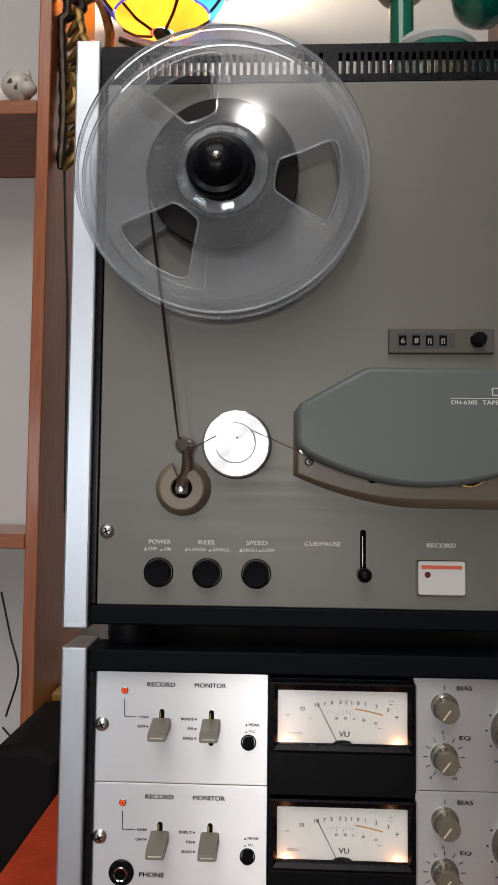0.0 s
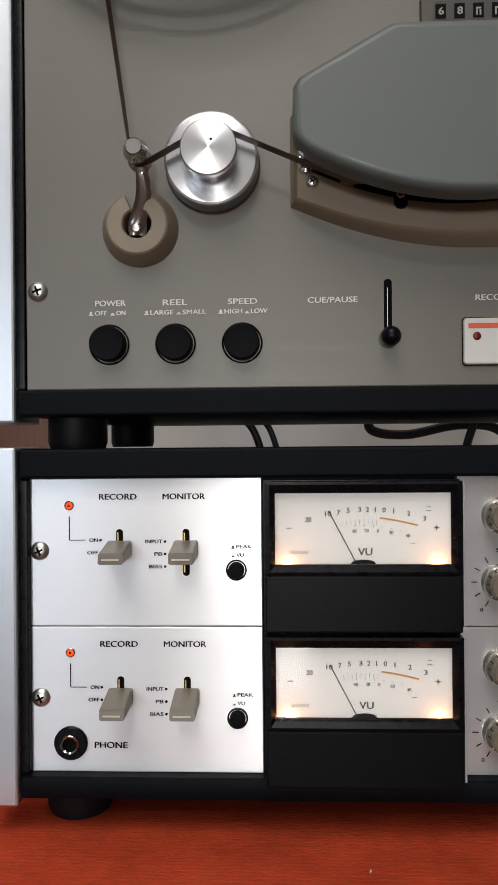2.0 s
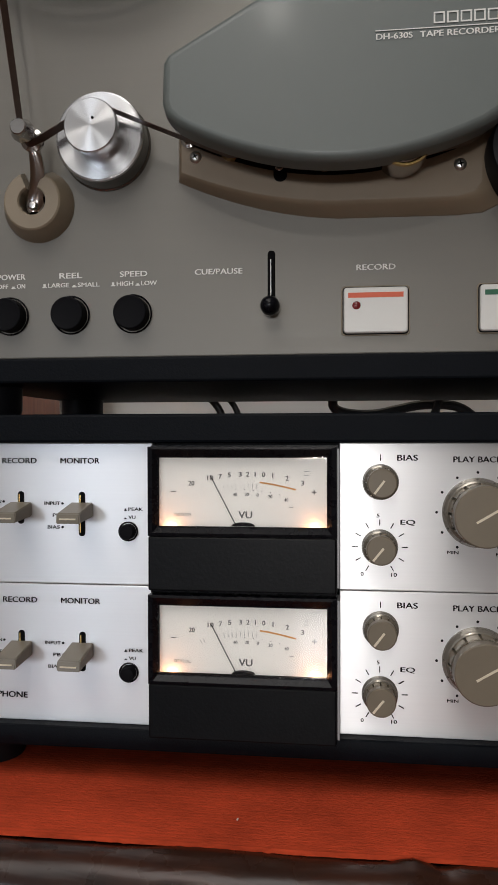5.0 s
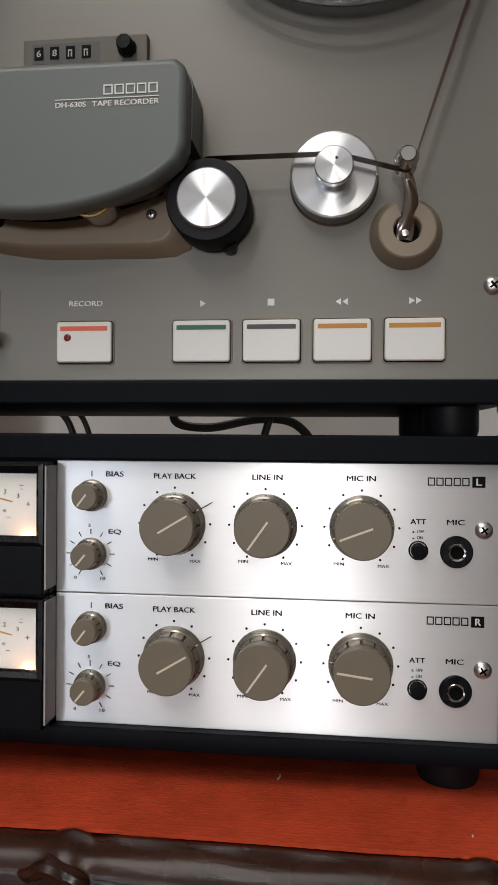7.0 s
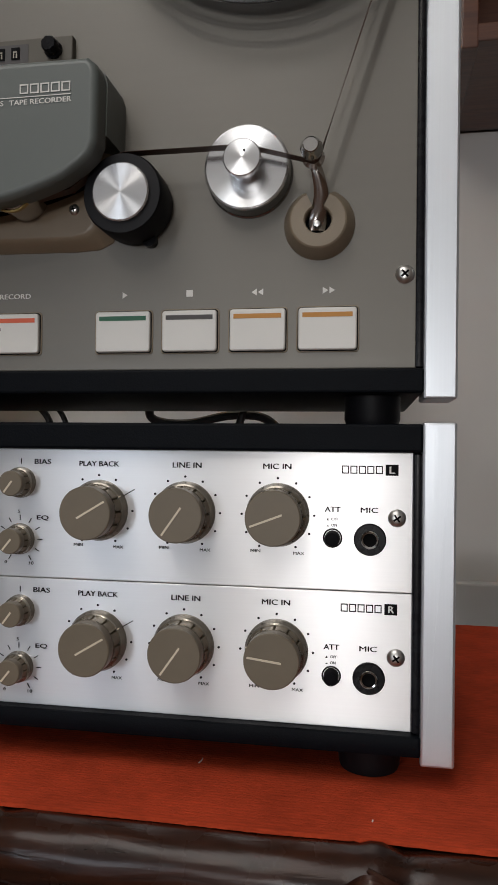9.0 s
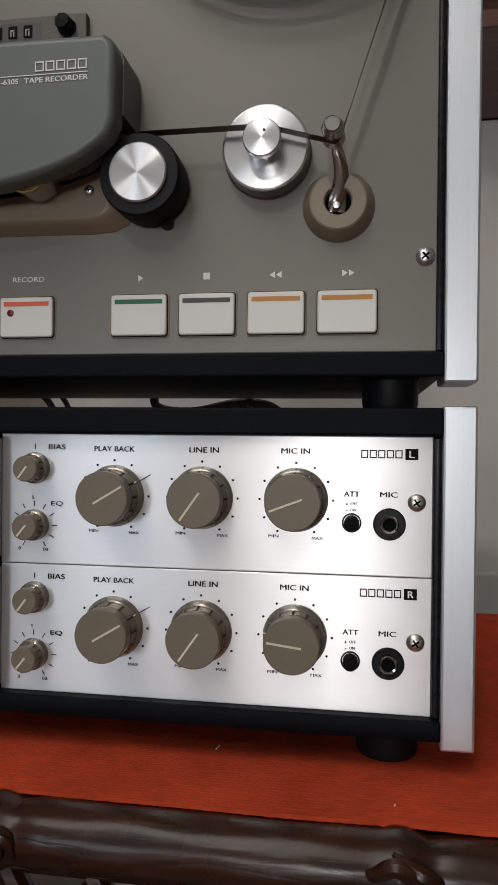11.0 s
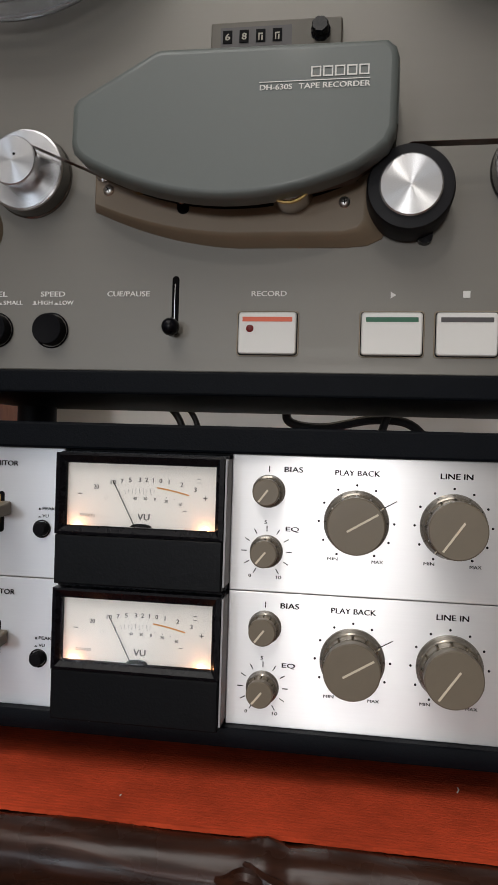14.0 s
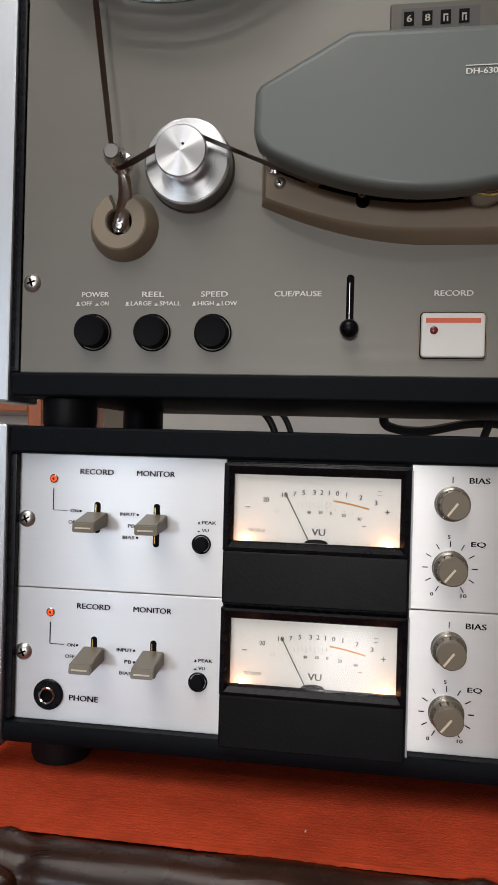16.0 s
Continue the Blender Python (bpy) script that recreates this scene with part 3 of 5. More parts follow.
PR = YP - 0.00025
for x, z in ((-0.064, 1.0235), (-0.0335, 1.0235), (-0.003, 1.0235)):
    ring = part("push_button", lathe([(0.0093, 0.002), (0.0093, -0.0008), (0.0088, -0.0012), (0.0085, -0.0006), (0.0085, 0.001), (0, 0.001)], 48), M_BLACK, deck, (x, YP, z), "round black push button")
    part("button_cap", lathe([(0.0080, 0.002), (0.0080, -0.0058), (0.0077, -0.0064), (0.0073, -0.0066), (0.006, -0.0063), (0, -0.0060)], 48), M_BUTTON, ring, (x, YP - 0.0003, z))
words = []
for w, a, b in (("POWER", -0.0705, -0.0565), ("REEL", -0.0393, -0.0282), ("SPEED", -0.0095, 0.0038)):
    words.append(letters(w, a, b, 1.0425, 0.0026, PR))
for w, a, b, low in (("OFF", -0.0707, -0.0652, 0), ("ON", -0.0607, -0.0566, 1), ("LARGE", -0.0450, -0.0345, 0), ("SMALL", -0.0302, -0.0195, 1), ("HIGH", -0.0110, -0.0030, 0), ("LOW", 0.0010, 0.0085, 1)):
    words.append(letters(w, a, b, 1.0380, 0.0021, PR))
    words.append(push_mark(a - 0.0017, 1.0380, 0.0011, PR, low))
words.append(letters("CUE/PAUSE", 0.0268, 0.0493, 1.0425, 0.0026, PR))
words.append(letters("RECORD", 0.1020, 0.1195, 1.0425, 0.0026, PR))
words += [triangle(0.1717, 1.0417, 0.0017, PR), bars([(0.2043, 0.2077, 1.0402, 1.0436)], PR), triangle(0.2392, 1.0417, 0.0017, PR, -1), triangle(0.2425, 1.0417, 0.0017, PR, -1),
          triangle(0.2748, 1.0417, 0.0017, PR), triangle(0.2781, 1.0417, 0.0017, PR)]
print_on(deck, "panel_lettering", words, M_WHITEPR)

for x0, x1, m, lamp in ((0.0955, 0.1258, M_ORANGE, True), (0.1560, 0.1865, M_GREEN, False), (0.1915, 0.2213, M_GREYPR, False), (0.2265, 0.2560, M_AMBER, False), (0.2610, 0.2910, M_AMBER, False)):
    w, xm, zm = x1 - x0, (x0 + x1) / 2, 1.0226
    key = part("key_surround", prism(rounded(w + 0.0008, 0.0228, 0.0020), -0.0006, 0.002, 0.0003, 1), M_BEIGE, deck, (xm, YP, zm))
    part("key_gap", prism(rounded(w - 0.0004, 0.0218, 0.0018), -0.0008, 0.0, 0.0001, 1), M_HOLE, key, (xm, YP, zm))
    cap = part("transport_key", prism(rounded(w - 0.0014, 0.0208, 0.0016), -0.0026, 0.001, 0.0008, 3), M_WHITEKEY, key, (xm, YP, zm), "white key with a coloured stripe")
    part("key_stripe", box(w - 0.0055, 0.0003, 0.0023), m, key, (xm, YP - 0.0026, zm + 0.0068))
    if lamp:
        part("key_lamp", lathe([(0, -0.0005), (0.0012, -0.0004), (0.0019, 0), (0.0019, 0.0006)], 20), M_DIMLED, key, (x0 + 0.0065, YP - 0.0026, zm + 0.0022))

cue = part("cue_lever", prism(rounded(0.0036, 0.030, 0.0017), -0.0004, 0.001, 0.0002, 1), M_HOLE, deck, (0.063, YP, 1.0365), "black cue lever in a slot")
# thin bright strip put in for the slight reflection inside the slot
part("slot_glint", bars([(-0.0001, 0.0002, -0.010, 0.009)], -0.0005), M_STEEL, cue, (0.0627, YP, 1.0385))
part("lever_ball", lathe([(0.0016, 0.004), (0.0016, -0.003), (0.003, -0.0042), (0.0044, -0.0072), (0.0044, -0.0095), (0.0034, -0.0125), (0.0018, -0.0137), (0, -0.0139)], 32), M_BLACK, cue, (0.063, YP, 1.0245))

# counter
cnt = part("tape_counter", prism(rounded(0.0650, 0.0155, 0.0008, 2), -0.0040, 0.001, 0.0006, 2), M_COUNTER, deck, (0.1108, YP, 1.1690), "grey-tan tape counter housing")
part("counter_window", bars([(-0.0275, 0.008, -0.0050, 0.0050)], 0), M_GREYPR, cnt, (0.1108, YP - 0.0040, 1.1690))
for i, d in enumerate(("6", "8", "", "")):
    x = 0.0868 + i * 0.0083
    drum = part("counter_drum", box(0.0046, 0.0006, 0.0062), M_BLACKPR, cnt, (x, YP - 0.0043, 1.1692))
    bm = letters(d, -0.0011, 0.0011, 0, 0.0033, 0) if d else bars([(-0.0011, 0.0011, 0.0006, 0.0013), (-0.0011, -0.0005, -0.0022, 0.0006), (0.0004, 0.0011, -0.0022, 0.0002)], 0)
    part("counter_digit", bm, M_DRUMINK, cnt, (x, YP - 0.0048, 1.1690))
part("reset_knob", lathe([(0.0048, 0.001), (0.0048, -0.002), (0.0041, -0.0025), (0.0041, -0.0072), (0.0036, -0.0080), (0, -0.0080)], 32, flute=8, depth=0.0004), M_BLACK, cnt, (0.1330, YP - 0.0035, 1.1695), "black reset knob")

# head plate, heads and cover
def arc_xz(x0, z0, x1, z1, sag, n):
    return [(x0 + (x1 - x0) * i / n, z0 + (z1 - z0) * i / n - sag * 4 * (i / n) * (1 - i / n)) for i in range(n + 1)]


def sloped_plate(foot, face, y0, y1, y2):
    """A raised face at y0 whose rim falls away in a wide rounded slope to the foot line at y1."""
    bm = bmesh.new()
    rows = []
    for t in (0.0, 0.06, 0.3, 0.62, 0.86, 1.0):
        y = y1 + (y0 - y1) * math.sin(t * math.pi / 2) ** 1.2
        rows.append([bm.verts.new((a[0] + (b[0] - a[0]) * t, y, a[1] + (b[1] - a[1]) * t)) for a, b in zip(foot, face)])
    back = [bm.verts.new((a[0], y2, a[1])) for a in foot]
    for p, q in zip([back] + rows, rows):
        for k in range(len(p)):
            m = (k + 1) % len(p)
            bm.faces.new((p[k], p[m], q[m], q[k]))
    bm.faces.new(rows[-1])
    bm.faces.new(back[::-1])
    return bm


foot_line = [(0.0195, 1.125), *arc_xz(0.0195, 1.0848, 0.094, 1.0652, 0.0038, 12), (0.146, 1.0648), (0.158, 1.0656), (0.1655, 1.0690), (0.1670, 1.078), (0.1670, 1.125)]
face_line = [(0.0226, 1.125), *arc_xz(0.0226, 1.0865, 0.092, 1.0712, 0.0034, 12), (0.146, 1.0710), (0.1530, 1.0728), (0.1560, 1.0765), (0.1562, 1.083), (0.1562, 1.125)]
plate = part("head_plate", at_base(sloped_plate(foot_line, face_line, YP - 0.0085, YP - 0.0006, YP + 0.001), deck), M_TAN, deck, BASE[deck], "tan moulded head mounting plate", sharp=60)
part("oval_hole", prism(rounded(0.0062, 0.0085, 0.003), -0.0002, 0.001), M_HOLE, plate, (0.0678, YP - 0.0085, 1.0845))
part("guide_pin", lathe([(0.002, 0.001), (0.002, -0.002), (0.0015, -0.0026), (0, -0.0027)], 20), M_CHROME, plate, (0.0675, YP - 0.0086, 1.0865))
screw(deck, 0.029, YP - 0.0085, 1.0930, 0.0028, 30)
screw(deck, 0.147, YP - 0.0085, 1.0845, 0.0028, 10)
for x, z, r, m in ((0.046, 1.0965, 0.0062, M_BRASS), (0.088, 1.0920, 0.009, M_CHROME), (0.1215, 1.0905, 0.0112, M_CHROME)):
    part("tape_head", lathe([(r, 0.001), (r, -0.018), (r * 0.9, -0.0188), (0, -0.0188)], 36), m, plate, (x, YP - 0.008, z))
gap_line = [*arc_xz(0.027, 1.0985, 0.153, 1.0945, 0.0142, 14), (0.153, 1.112), (0.027, 1.112)]
part("head_recess", at_base(prism(gap_line, YP - 0.0090, YP - 0.006), deck), M_HOLE, plate, BASE[deck])
part("brass_ring", lathe([(0.0112, -0.0190), (0.0120, -0.0190), (0.0120, -0.0170), (0.0112, -0.0170), (0.0112, -0.0190)], 40), M_BRASS, plate, (0.1215, YP - 0.008, 1.0905))
part("head_bracket", box(0.075, 0.004, 0.006, 0.001), M_BRASS, plate, (0.066, YP - 0.012, 1.1005))
part("guide_post", lathe([(0.0040, 0.001), (0.0040, -0.004), (0.0026, -0.0045), (0.0026, -0.018), (0.0040, -0.0185), (0.0040, -0.021), (0, -0.021)], 24), M_CHROME, plate, (0.0262, YP - 0.006, 1.1010))

cov_line = [(0.0630, 1.1475), (0.0600, 1.1470), (0.0225, 1.1262), (0.0203, 1.1225), (0.0198, 1.1060), (0.0212, 1.1010), (0.0255, 1.0968), *arc_xz(0.030, 1.0942, 0.153, 1.0905, 0.0142, 16),
            (0.1616, 1.0962), (0.1668, 1.1005), (0.1698, 1.1075), (0.1702, 1.1390), (0.1688, 1.1436), (0.1650, 1.1468)]
cover = part("head_cover", at_base(prism(cov_line, 0.4178, 0.4300, 0.0036, 5), deck), M_COVER, deck, BASE[deck], "grey-green enamelled head cover")
back_line = [(0.0630, 1.1473), (0.0600, 1.1468), (0.0225, 1.1260), (0.0205, 1.1225), (0.0205, 1.1165), (0.1706, 1.1135), (0.1709, 1.1390), (0.1695, 1.1436), (0.1656, 1.1466)]
part("cover_shell", at_base(prism(back_line, 0.4295, 0.4552), deck), M_COVER, cover, BASE[deck])
YC = 0.4175
print_on(cover, "cover_lettering", [wordmark(0.1312, 0.1575, 1.1330, 0.0046, YC), bars([(0.1085, 0.1575, 1.1290, 1.1294)], YC), letters("DH-630S", 0.1088, 0.1232, 1.1268, 0.0024, YC), letters("TAPE RECORDER", 0.1262, 0.1575, 1.1268, 0.0024, YC)], M_WHITEPR)


# rollers, tension arms
def roller(x, z, base_r, cap_r, front):
    top = part("guide_roller", lathe([(base_r - 0.0002, -0.0104), (base_r - 0.0006, -0.0116), (base_r - 0.0014, -0.0120), (0, -0.0120)], 64), M_TURNED, deck, (x, YP, z), "turned aluminium guide roller")
    # same roller metal as the top, its shaded side coloured darker
    part("roller_side", lathe([(base_r + 0.0005, 0.002), (base_r + 0.0005, -0.0012), (base_r, -0.0018), (base_r - 0.0002, -0.0106)], 64), M_ROLLERSHADE, top, (x, YP, z), "polished side of the roller with its shade painted dark")
    part("roller_groove", lathe([(cap_r - 0.0018, 0.001), (cap_r - 0.0018, 0.006 - front)], 48), M_TURNED, top, (x, YP - 0.012, z))
    part("roller_cap", lathe([(cap_r - 0.002, 0.0022), (cap_r, 0.0018), (cap_r, -0.0012), (cap_r - 0.0005, -0.0018), (0, -0.0018)], 48), M_TURNED, top, (x, YP - 0.006 - front, z))
    part("roller_mark", lathe([(0, -0.0003), (0.0006, -0.0003), (0.0006, 0.0004)], 10), M_HOLE, top, (x + 0.0012, YP - 0.0078 - front, z + 0.003))
    return top


roller(-0.0156, 1.1036, 0.0211, 0.0122, 0.0165)
roller(0.2366, 1.1002, 0.0212, 0.0090, 0.0165)
pin = part("pinch_roller", lathe([(0.0196, 0.003), (0.0200, -0.002), (0.0200, -0.0165), (0.0192, -0.0183), (0.0150, -0.0187), (0, -0.0187)], 64), M_RUBBER, deck, (0.1772, YP - 0.004, 1.0868), "black rubber pinch roller")
part("pinch_cap", lathe([(0.0143, 0.001), (0.0143, -0.0016), (0.0136, -0.0022), (0, -0.0022)], 64), M_TURNED, pin, (0.1772, YP - 0.0226, 1.0868), "turned aluminium cap")
part("pinch_arm", prism(rounded(0.007, 0.010, 0.003), -0.005, 0.0), M_BLACK, pin, (0.1855, YP, 1.0705))


def tension(x, z, tx, tz, lean):
    g = part("tension_grommet", lathe([(0.0176, 0.001), (0.0174, -0.0010), (0.0138, -0.0088), (0.0130, -0.0094), (0.0070, -0.0094), (0.0064, -0.0086), (0.0064, 0.001)], 60, 90 + lean + 24, 312), M_BEIGE, deck, (x, YP, z), "beige moulded arm surround")
    part("grommet_hole", lathe([(0, -0.0004), (0.0066, -0.0004), (0.0066, 0.001)], 32), M_HOLE, g, (x, YP, z))
    dx, dz = tx - x, tz - z
    # a polished strip that leaves the hole, leans out and turns its edge towards the post
    knots = [(-0.0010, -0.0020, -0.0038), (-0.0004, -0.0040, 0.0030), (dx * 0.3 + 0.0020, -0.0085, dz * 0.42), (dx * 0.7 + 0.0016, -0.0125, dz * 0.72), (dx, -0.0148, dz * 0.96)]
    pts = curve_points(knots, 7)
    bm = bmesh.new()
    rows = []
    for i, p in enumerate(pts):
        t = i / (len(pts) - 1)
        half = 0.0046 - 0.0022 * t + 0.0010 * max(0.0, 0.12 - t) / 0.12 * -1
        turn = radians(18 - 70 * t * (1 - t))
        side = Vector((math.cos(turn), math.sin(turn), 0)) * half
        thick = Vector((math.sin(turn), -math.cos(turn), 0)) * 0.0009
        crown = Vector((math.sin(turn), -math.cos(turn), 0)) * 0.0016
        rows.append([bm.verts.new(p + v) for v in (-side - thick, -side * 0.5 + crown * -1.0, side * 0.5 - crown, side - thick, side + thick, crown * 1.4, -side + thick)])
    for a, b in zip(rows, rows[1:]):
        for k in range(7):
            bm.faces.new((a[k], a[(k + 1) % 7], b[(k + 1) % 7], b[k]))
    bm.faces.new(rows[0])
    bm.faces.new(rows[-1][::-1])
    part("tension_arm", bm, M_CHROME, g, (x, YP, z), "chromed bent tension arm", sharp=50)
    part("arm_screw", lathe([(0, -0.002), (0.0016, -0.0016), (0.002, 0), (0.002, 0.001)], 16), M_STEEL, g, (x - 0.0008, YP - 0.0052, z - 0.0012))
    part("arm_post", lathe([(0.0030, 0.0042), (0.0052, 0.0030), (0.0054, 0.0012), (0.0034, 0.0002), (0.0030, -0.0070), (0.0052, -0.0082), (0.0053, -0.0096), (0.0040, -0.0125), (0.0037, -0.0140), (0.0032, -0.0144), (0, -0.0144)], 32), M_CHROME, g, (tx, YP - 0.0165, tz))
    return g


tension(-0.0492, 1.0762, -0.0462, 1.1018, 0)
tension(0.2715, 1.0740, 0.2695, 1.1015, 0)

# reel tables and spindles
for x in (-0.027, 0.243):
    hub = part("reel_table", lathe([(0.036, -0.004), (0.0395, -0.004), (0.040, -0.010), (0.0385, -0.0125), (0.006, -0.0125)], 64), M_RUBBER, deck, (x, YP + 0.004, 1.2690), "black reel table")
    part("spindle", lathe([(0.0193, 0.01), (0.0193, -0.027), (0.0180, -0.0292), (0.0150, -0.0300), (0.0120, -0.0338), (0.0085, -0.0368), (0.0040, -0.0380), (0, -0.0382)], 48), M_BLACK, hub, (x, YP - 0.008, 1.2685), "black spindle lock")
    part("spindle_tip", lathe([(0, -0.0030), (0.0016, -0.0026), (0.0028, -0.0012), (0.0030, 0.001)], 24), M_CHROME, hub, (x, YP - 0.0462, 1.2685), "chrome spindle tip")


# ---- reels ----
R_REEL, Z_REEL = 0.0896, 1.2693


def window_outline():
    """(radius, degrees) of one flange window: narrow by the hub, wide by the rim, round corners."""
    out = []
    for r, a in ((0.0325, 0.0), (0.0350, 15.0), (0.0420, 18.0), (0.0520, 20.0), (0.0620, 21.5), (0.0690, 21.8), (0.0716, 19.0), (0.0722, 10.0)):
        out.append((r, a))
    return out + [(0.0722, 0.0)] + [(r, -a) for r, a in out[:0:-1]]


def flange(turn):
    """Clear disc with three tapered windows and a thick rim."""
    bm = bmesh.new()
    seg = 180
    half_at = ((0.0325, 8.0), (0.0350, 15.0), (0.0420, 18.0), (0.0520, 20.0), (0.0620, 21.5), (0.0690, 21.8), (0.0722, 18.0))
    radii = [0.0285, 0.0325, 0.0350, 0.0385, 0.0420, 0.0470, 0.0520, 0.0570, 0.0620, 0.0655, 0.0690, 0.0710, 0.0722, 0.0800, R_REEL - 0.001]
    rows = [[bm.verts.new((r * math.cos(2 * math.pi * i / seg), 0, r * math.sin(2 * math.pi * i / seg))) for i in range(seg)] for r in radii]

    def half(r):
        for (r0, a0), (r1, a1) in zip(half_at, half_at[1:]):
            if r0 <= r <= r1:
                return a0 + (a1 - a0) * (r - r0) / (r1 - r0)
        return -1

    for j, (a, b) in enumerate(zip(rows, rows[1:])):
        h = half((radii[j] + radii[j + 1]) / 2)
        for i in range(seg):
            deg = (360 * (i + 0.5) / seg - turn) % 120 - 60
            if abs(deg) < h:
                continue
            bm.faces.new((a[i], a[(i + 1) % seg], b[(i + 1) % seg], b[i]))
    bmesh.ops.solidify(bm, geom=bm.faces[:], thickness=0.0014)
    return bm


def window_edge(centre):
    pts = [(r * math.cos(radians(centre + a)), 0, r * math.sin(radians(centre + a))) for r, a in window_outline()]
    return tube(curve_points(pts + pts[:1], 5), 0.0008, 6)


def reel(x, turn, pack_r, label):
    r = thing("tape_reel", (x, 0.432, Z_REEL), label, "tape reel", "reels on the recorder")
    for y, more in ((0.4270, 0), (0.4432, 7)):
        fl = part("flange", flange(turn + more), M_CLEAR, r, (x, y, Z_REEL), "clear plastic flange with three windows")
        part("flange_rim", lathe([(R_REEL - 0.0022, -0.0009), (R_REEL - 0.001, -0.0012), (R_REEL, -0.0006), (R_REEL, 0.0012), (R_REEL - 0.001, 0.0018), (R_REEL - 0.0022, 0.0015), (R_REEL - 0.0022, -0.0009)], 144), M_RIM, fl, (x, y, Z_REEL))
        part("flange_step", lathe([(0.0795, -0.0004), (0.0800, -0.0011), (0.0806, -0.0004)], 144), M_RIM, fl, (x, y, Z_REEL))
        for k in range(3):
            part("window_edge", window_edge(turn + more + 60 + 120 * k), M_RIM, fl, (x, y - 0.0002, Z_REEL))
    part("hub_ring", lathe([(0.0285, -0.0088), (0.0285, 0.008), (0.0225, 0.008), (0.0225, -0.0085), (0.0208, -0.0092), (0.0225, -0.0100), (0.0262, -0.0092), (0.0275, -0.0100), (0.0285, -0.0096), (0.0285, -0.0088)], 72, flute=9, depth=0.0006), M_RIM, r, (x, 0.4355, Z_REEL), "clear plastic hub ring")
    part("wound_tape", lathe([(0.0290, -0.0031), (pack_r, -0.0031), (pack_r, 0.0031), (0.0290, 0.0031)], 96), M_TAPEPACK, r, (x, 0.4360, Z_REEL), "wound brown magnetic tape")
    return r


reel(-0.0255, 52, 0.0468, "nearly empty clear plastic tape reel on the recorder")
reel(0.2445, 80, 0.0790, "full clear plastic tape reel on the recorder")


def ribbon(points, width, y, thick=0.00008):
    """A flat band; each point is (x, z) or (x, z, twist in degrees)."""
    bm = bmesh.new()
    pts = [Vector((p[0], 0, p[1])) for p in points]
    rows = []
    for i, p in enumerate(pts):
        d = (pts[min(i + 1, len(pts) - 1)] - pts[max(i - 1, 0)]).normalized()
        a = radians(points[i][2] if len(points[i]) > 2 else 0.0)
        flat = Vector((-d.z, 0, d.x))
        nrm = (flat * math.cos(a) + Vector((0, math.sin(a), 0))) * thick
        across = Vector((0, math.cos(a), 0)) - flat * math.sin(a)
        rows.append([bm.verts.new(p + s * nrm + across * w + Vector((0, y, 0))) for s, w in ((1, -width / 2), (1, width / 2), (-1, width / 2), (-1, -width / 2))])
    for a, b in zip(rows, rows[1:]):
        for k in range(4):
            bm.faces.new((a[k], a[(k + 1) % 4], b[(k + 1) % 4], b[k]))
    return bm


def free_span(a, b, twist, n=12):
    """Points between a and b over which the band twists and comes back."""
    return [(a[0] + (b[0] - a[0]) * i / n, a[1] + (b[1] - a[1]) * i / n, twist * math.sin(math.pi * i / n) ** 0.5) for i in range(1, n)]


def wrap(cx, cz, r, a0, a1, n=8):
    return [(cx + r * math.cos(radians(a0 + (a1 - a0) * i / n)), cz + r * math.sin(radians(a0 + (a1 - a0) * i / n))) for i in range(n + 1)]


off_reel = wrap(-0.0255, Z_REEL, 0.0470, 140, 184, 6)
post_in = wrap(-0.0462, 1.1018, 0.0034, 186, 300, 8)
post_out = wrap(0.2695, 1.1015, 0.0034, 230, 340, 8)
on_reel = wrap(0.2445, Z_REEL, 0.0792, -20, 40, 8)
line = [*off_reel, *free_span(off_reel[-1], post_in[0], -10), *post_in, *wrap(-0.0156, 1.1042, 0.0106, 150, 65, 8), (0.0262, 1.0975), (0.045, 1.0895), (0.088, 1.0885),
        (0.120, 1.0838), (0.150, 1.0905), (0.1690, 1.1035), (0.1772, 1.1072), *wrap(0.2366, 1.1002, 0.0074, 105, 60, 6), *post_out, *free_span(post_out[-1], on_reel[0], -15), *on_reel]
tape = solo("magnetic_tape", moved(ribbon(line, 0.0063, 0.4367), -0.1, -0.4367, -1.12), M_TAPE, (0.1, 0.4367, 1.12), "thin brown magnetic tape threaded past rollers and heads", "tape", sharp=60)

# ---- amplifier unit under the deck ----
amp = thing("tape_amplifier", (XC, 0.56, Z_TOP), "silver tape amplifier with two level meters and black case", "amplifier")
YA = 0.459
part("case", box(0.429, 0.20, 0.152, 0.002), M_VINYL, amp, (XC, 0.566, 0.894), "black leatherette case")
part("top_frame", box(0.429, 0.03, 0.0138, 0.0014), M_VINYL, amp, (XC, 0.4675, 0.9691))
part("bottom_frame", box(0.429, 0.03, 0.0100, 0.0014), M_VINYL, amp, (XC, 0.4675, 0.8208))
for x in (X0 - 0.00215, X1 + 0.00215):
    part("side_frame", box(0.0043, 0.014, 0.1355, 0.0006), M_BLACK, amp, (x, 0.4625, 0.894))
for x in (-0.1155, 0.3300):
    part("side_trim", trim_mesh(0.1648), M_TRIM, amp, (x, 0.4695, 0.8120 + 0.0824), "brushed aluminium side trim")
for x in (-0.087, 0.298):
    for y in (0.484, 0.63):
        part("foot", spin_z([(0, 0), (0.0150, 0), (0.0160, 0.003), (0.0160, 0.0205), (0, 0.0205)], 32), M_RUBBER, amp, (x, y, Z_TOP), "black rubber foot")
PA = YA - 0.00025


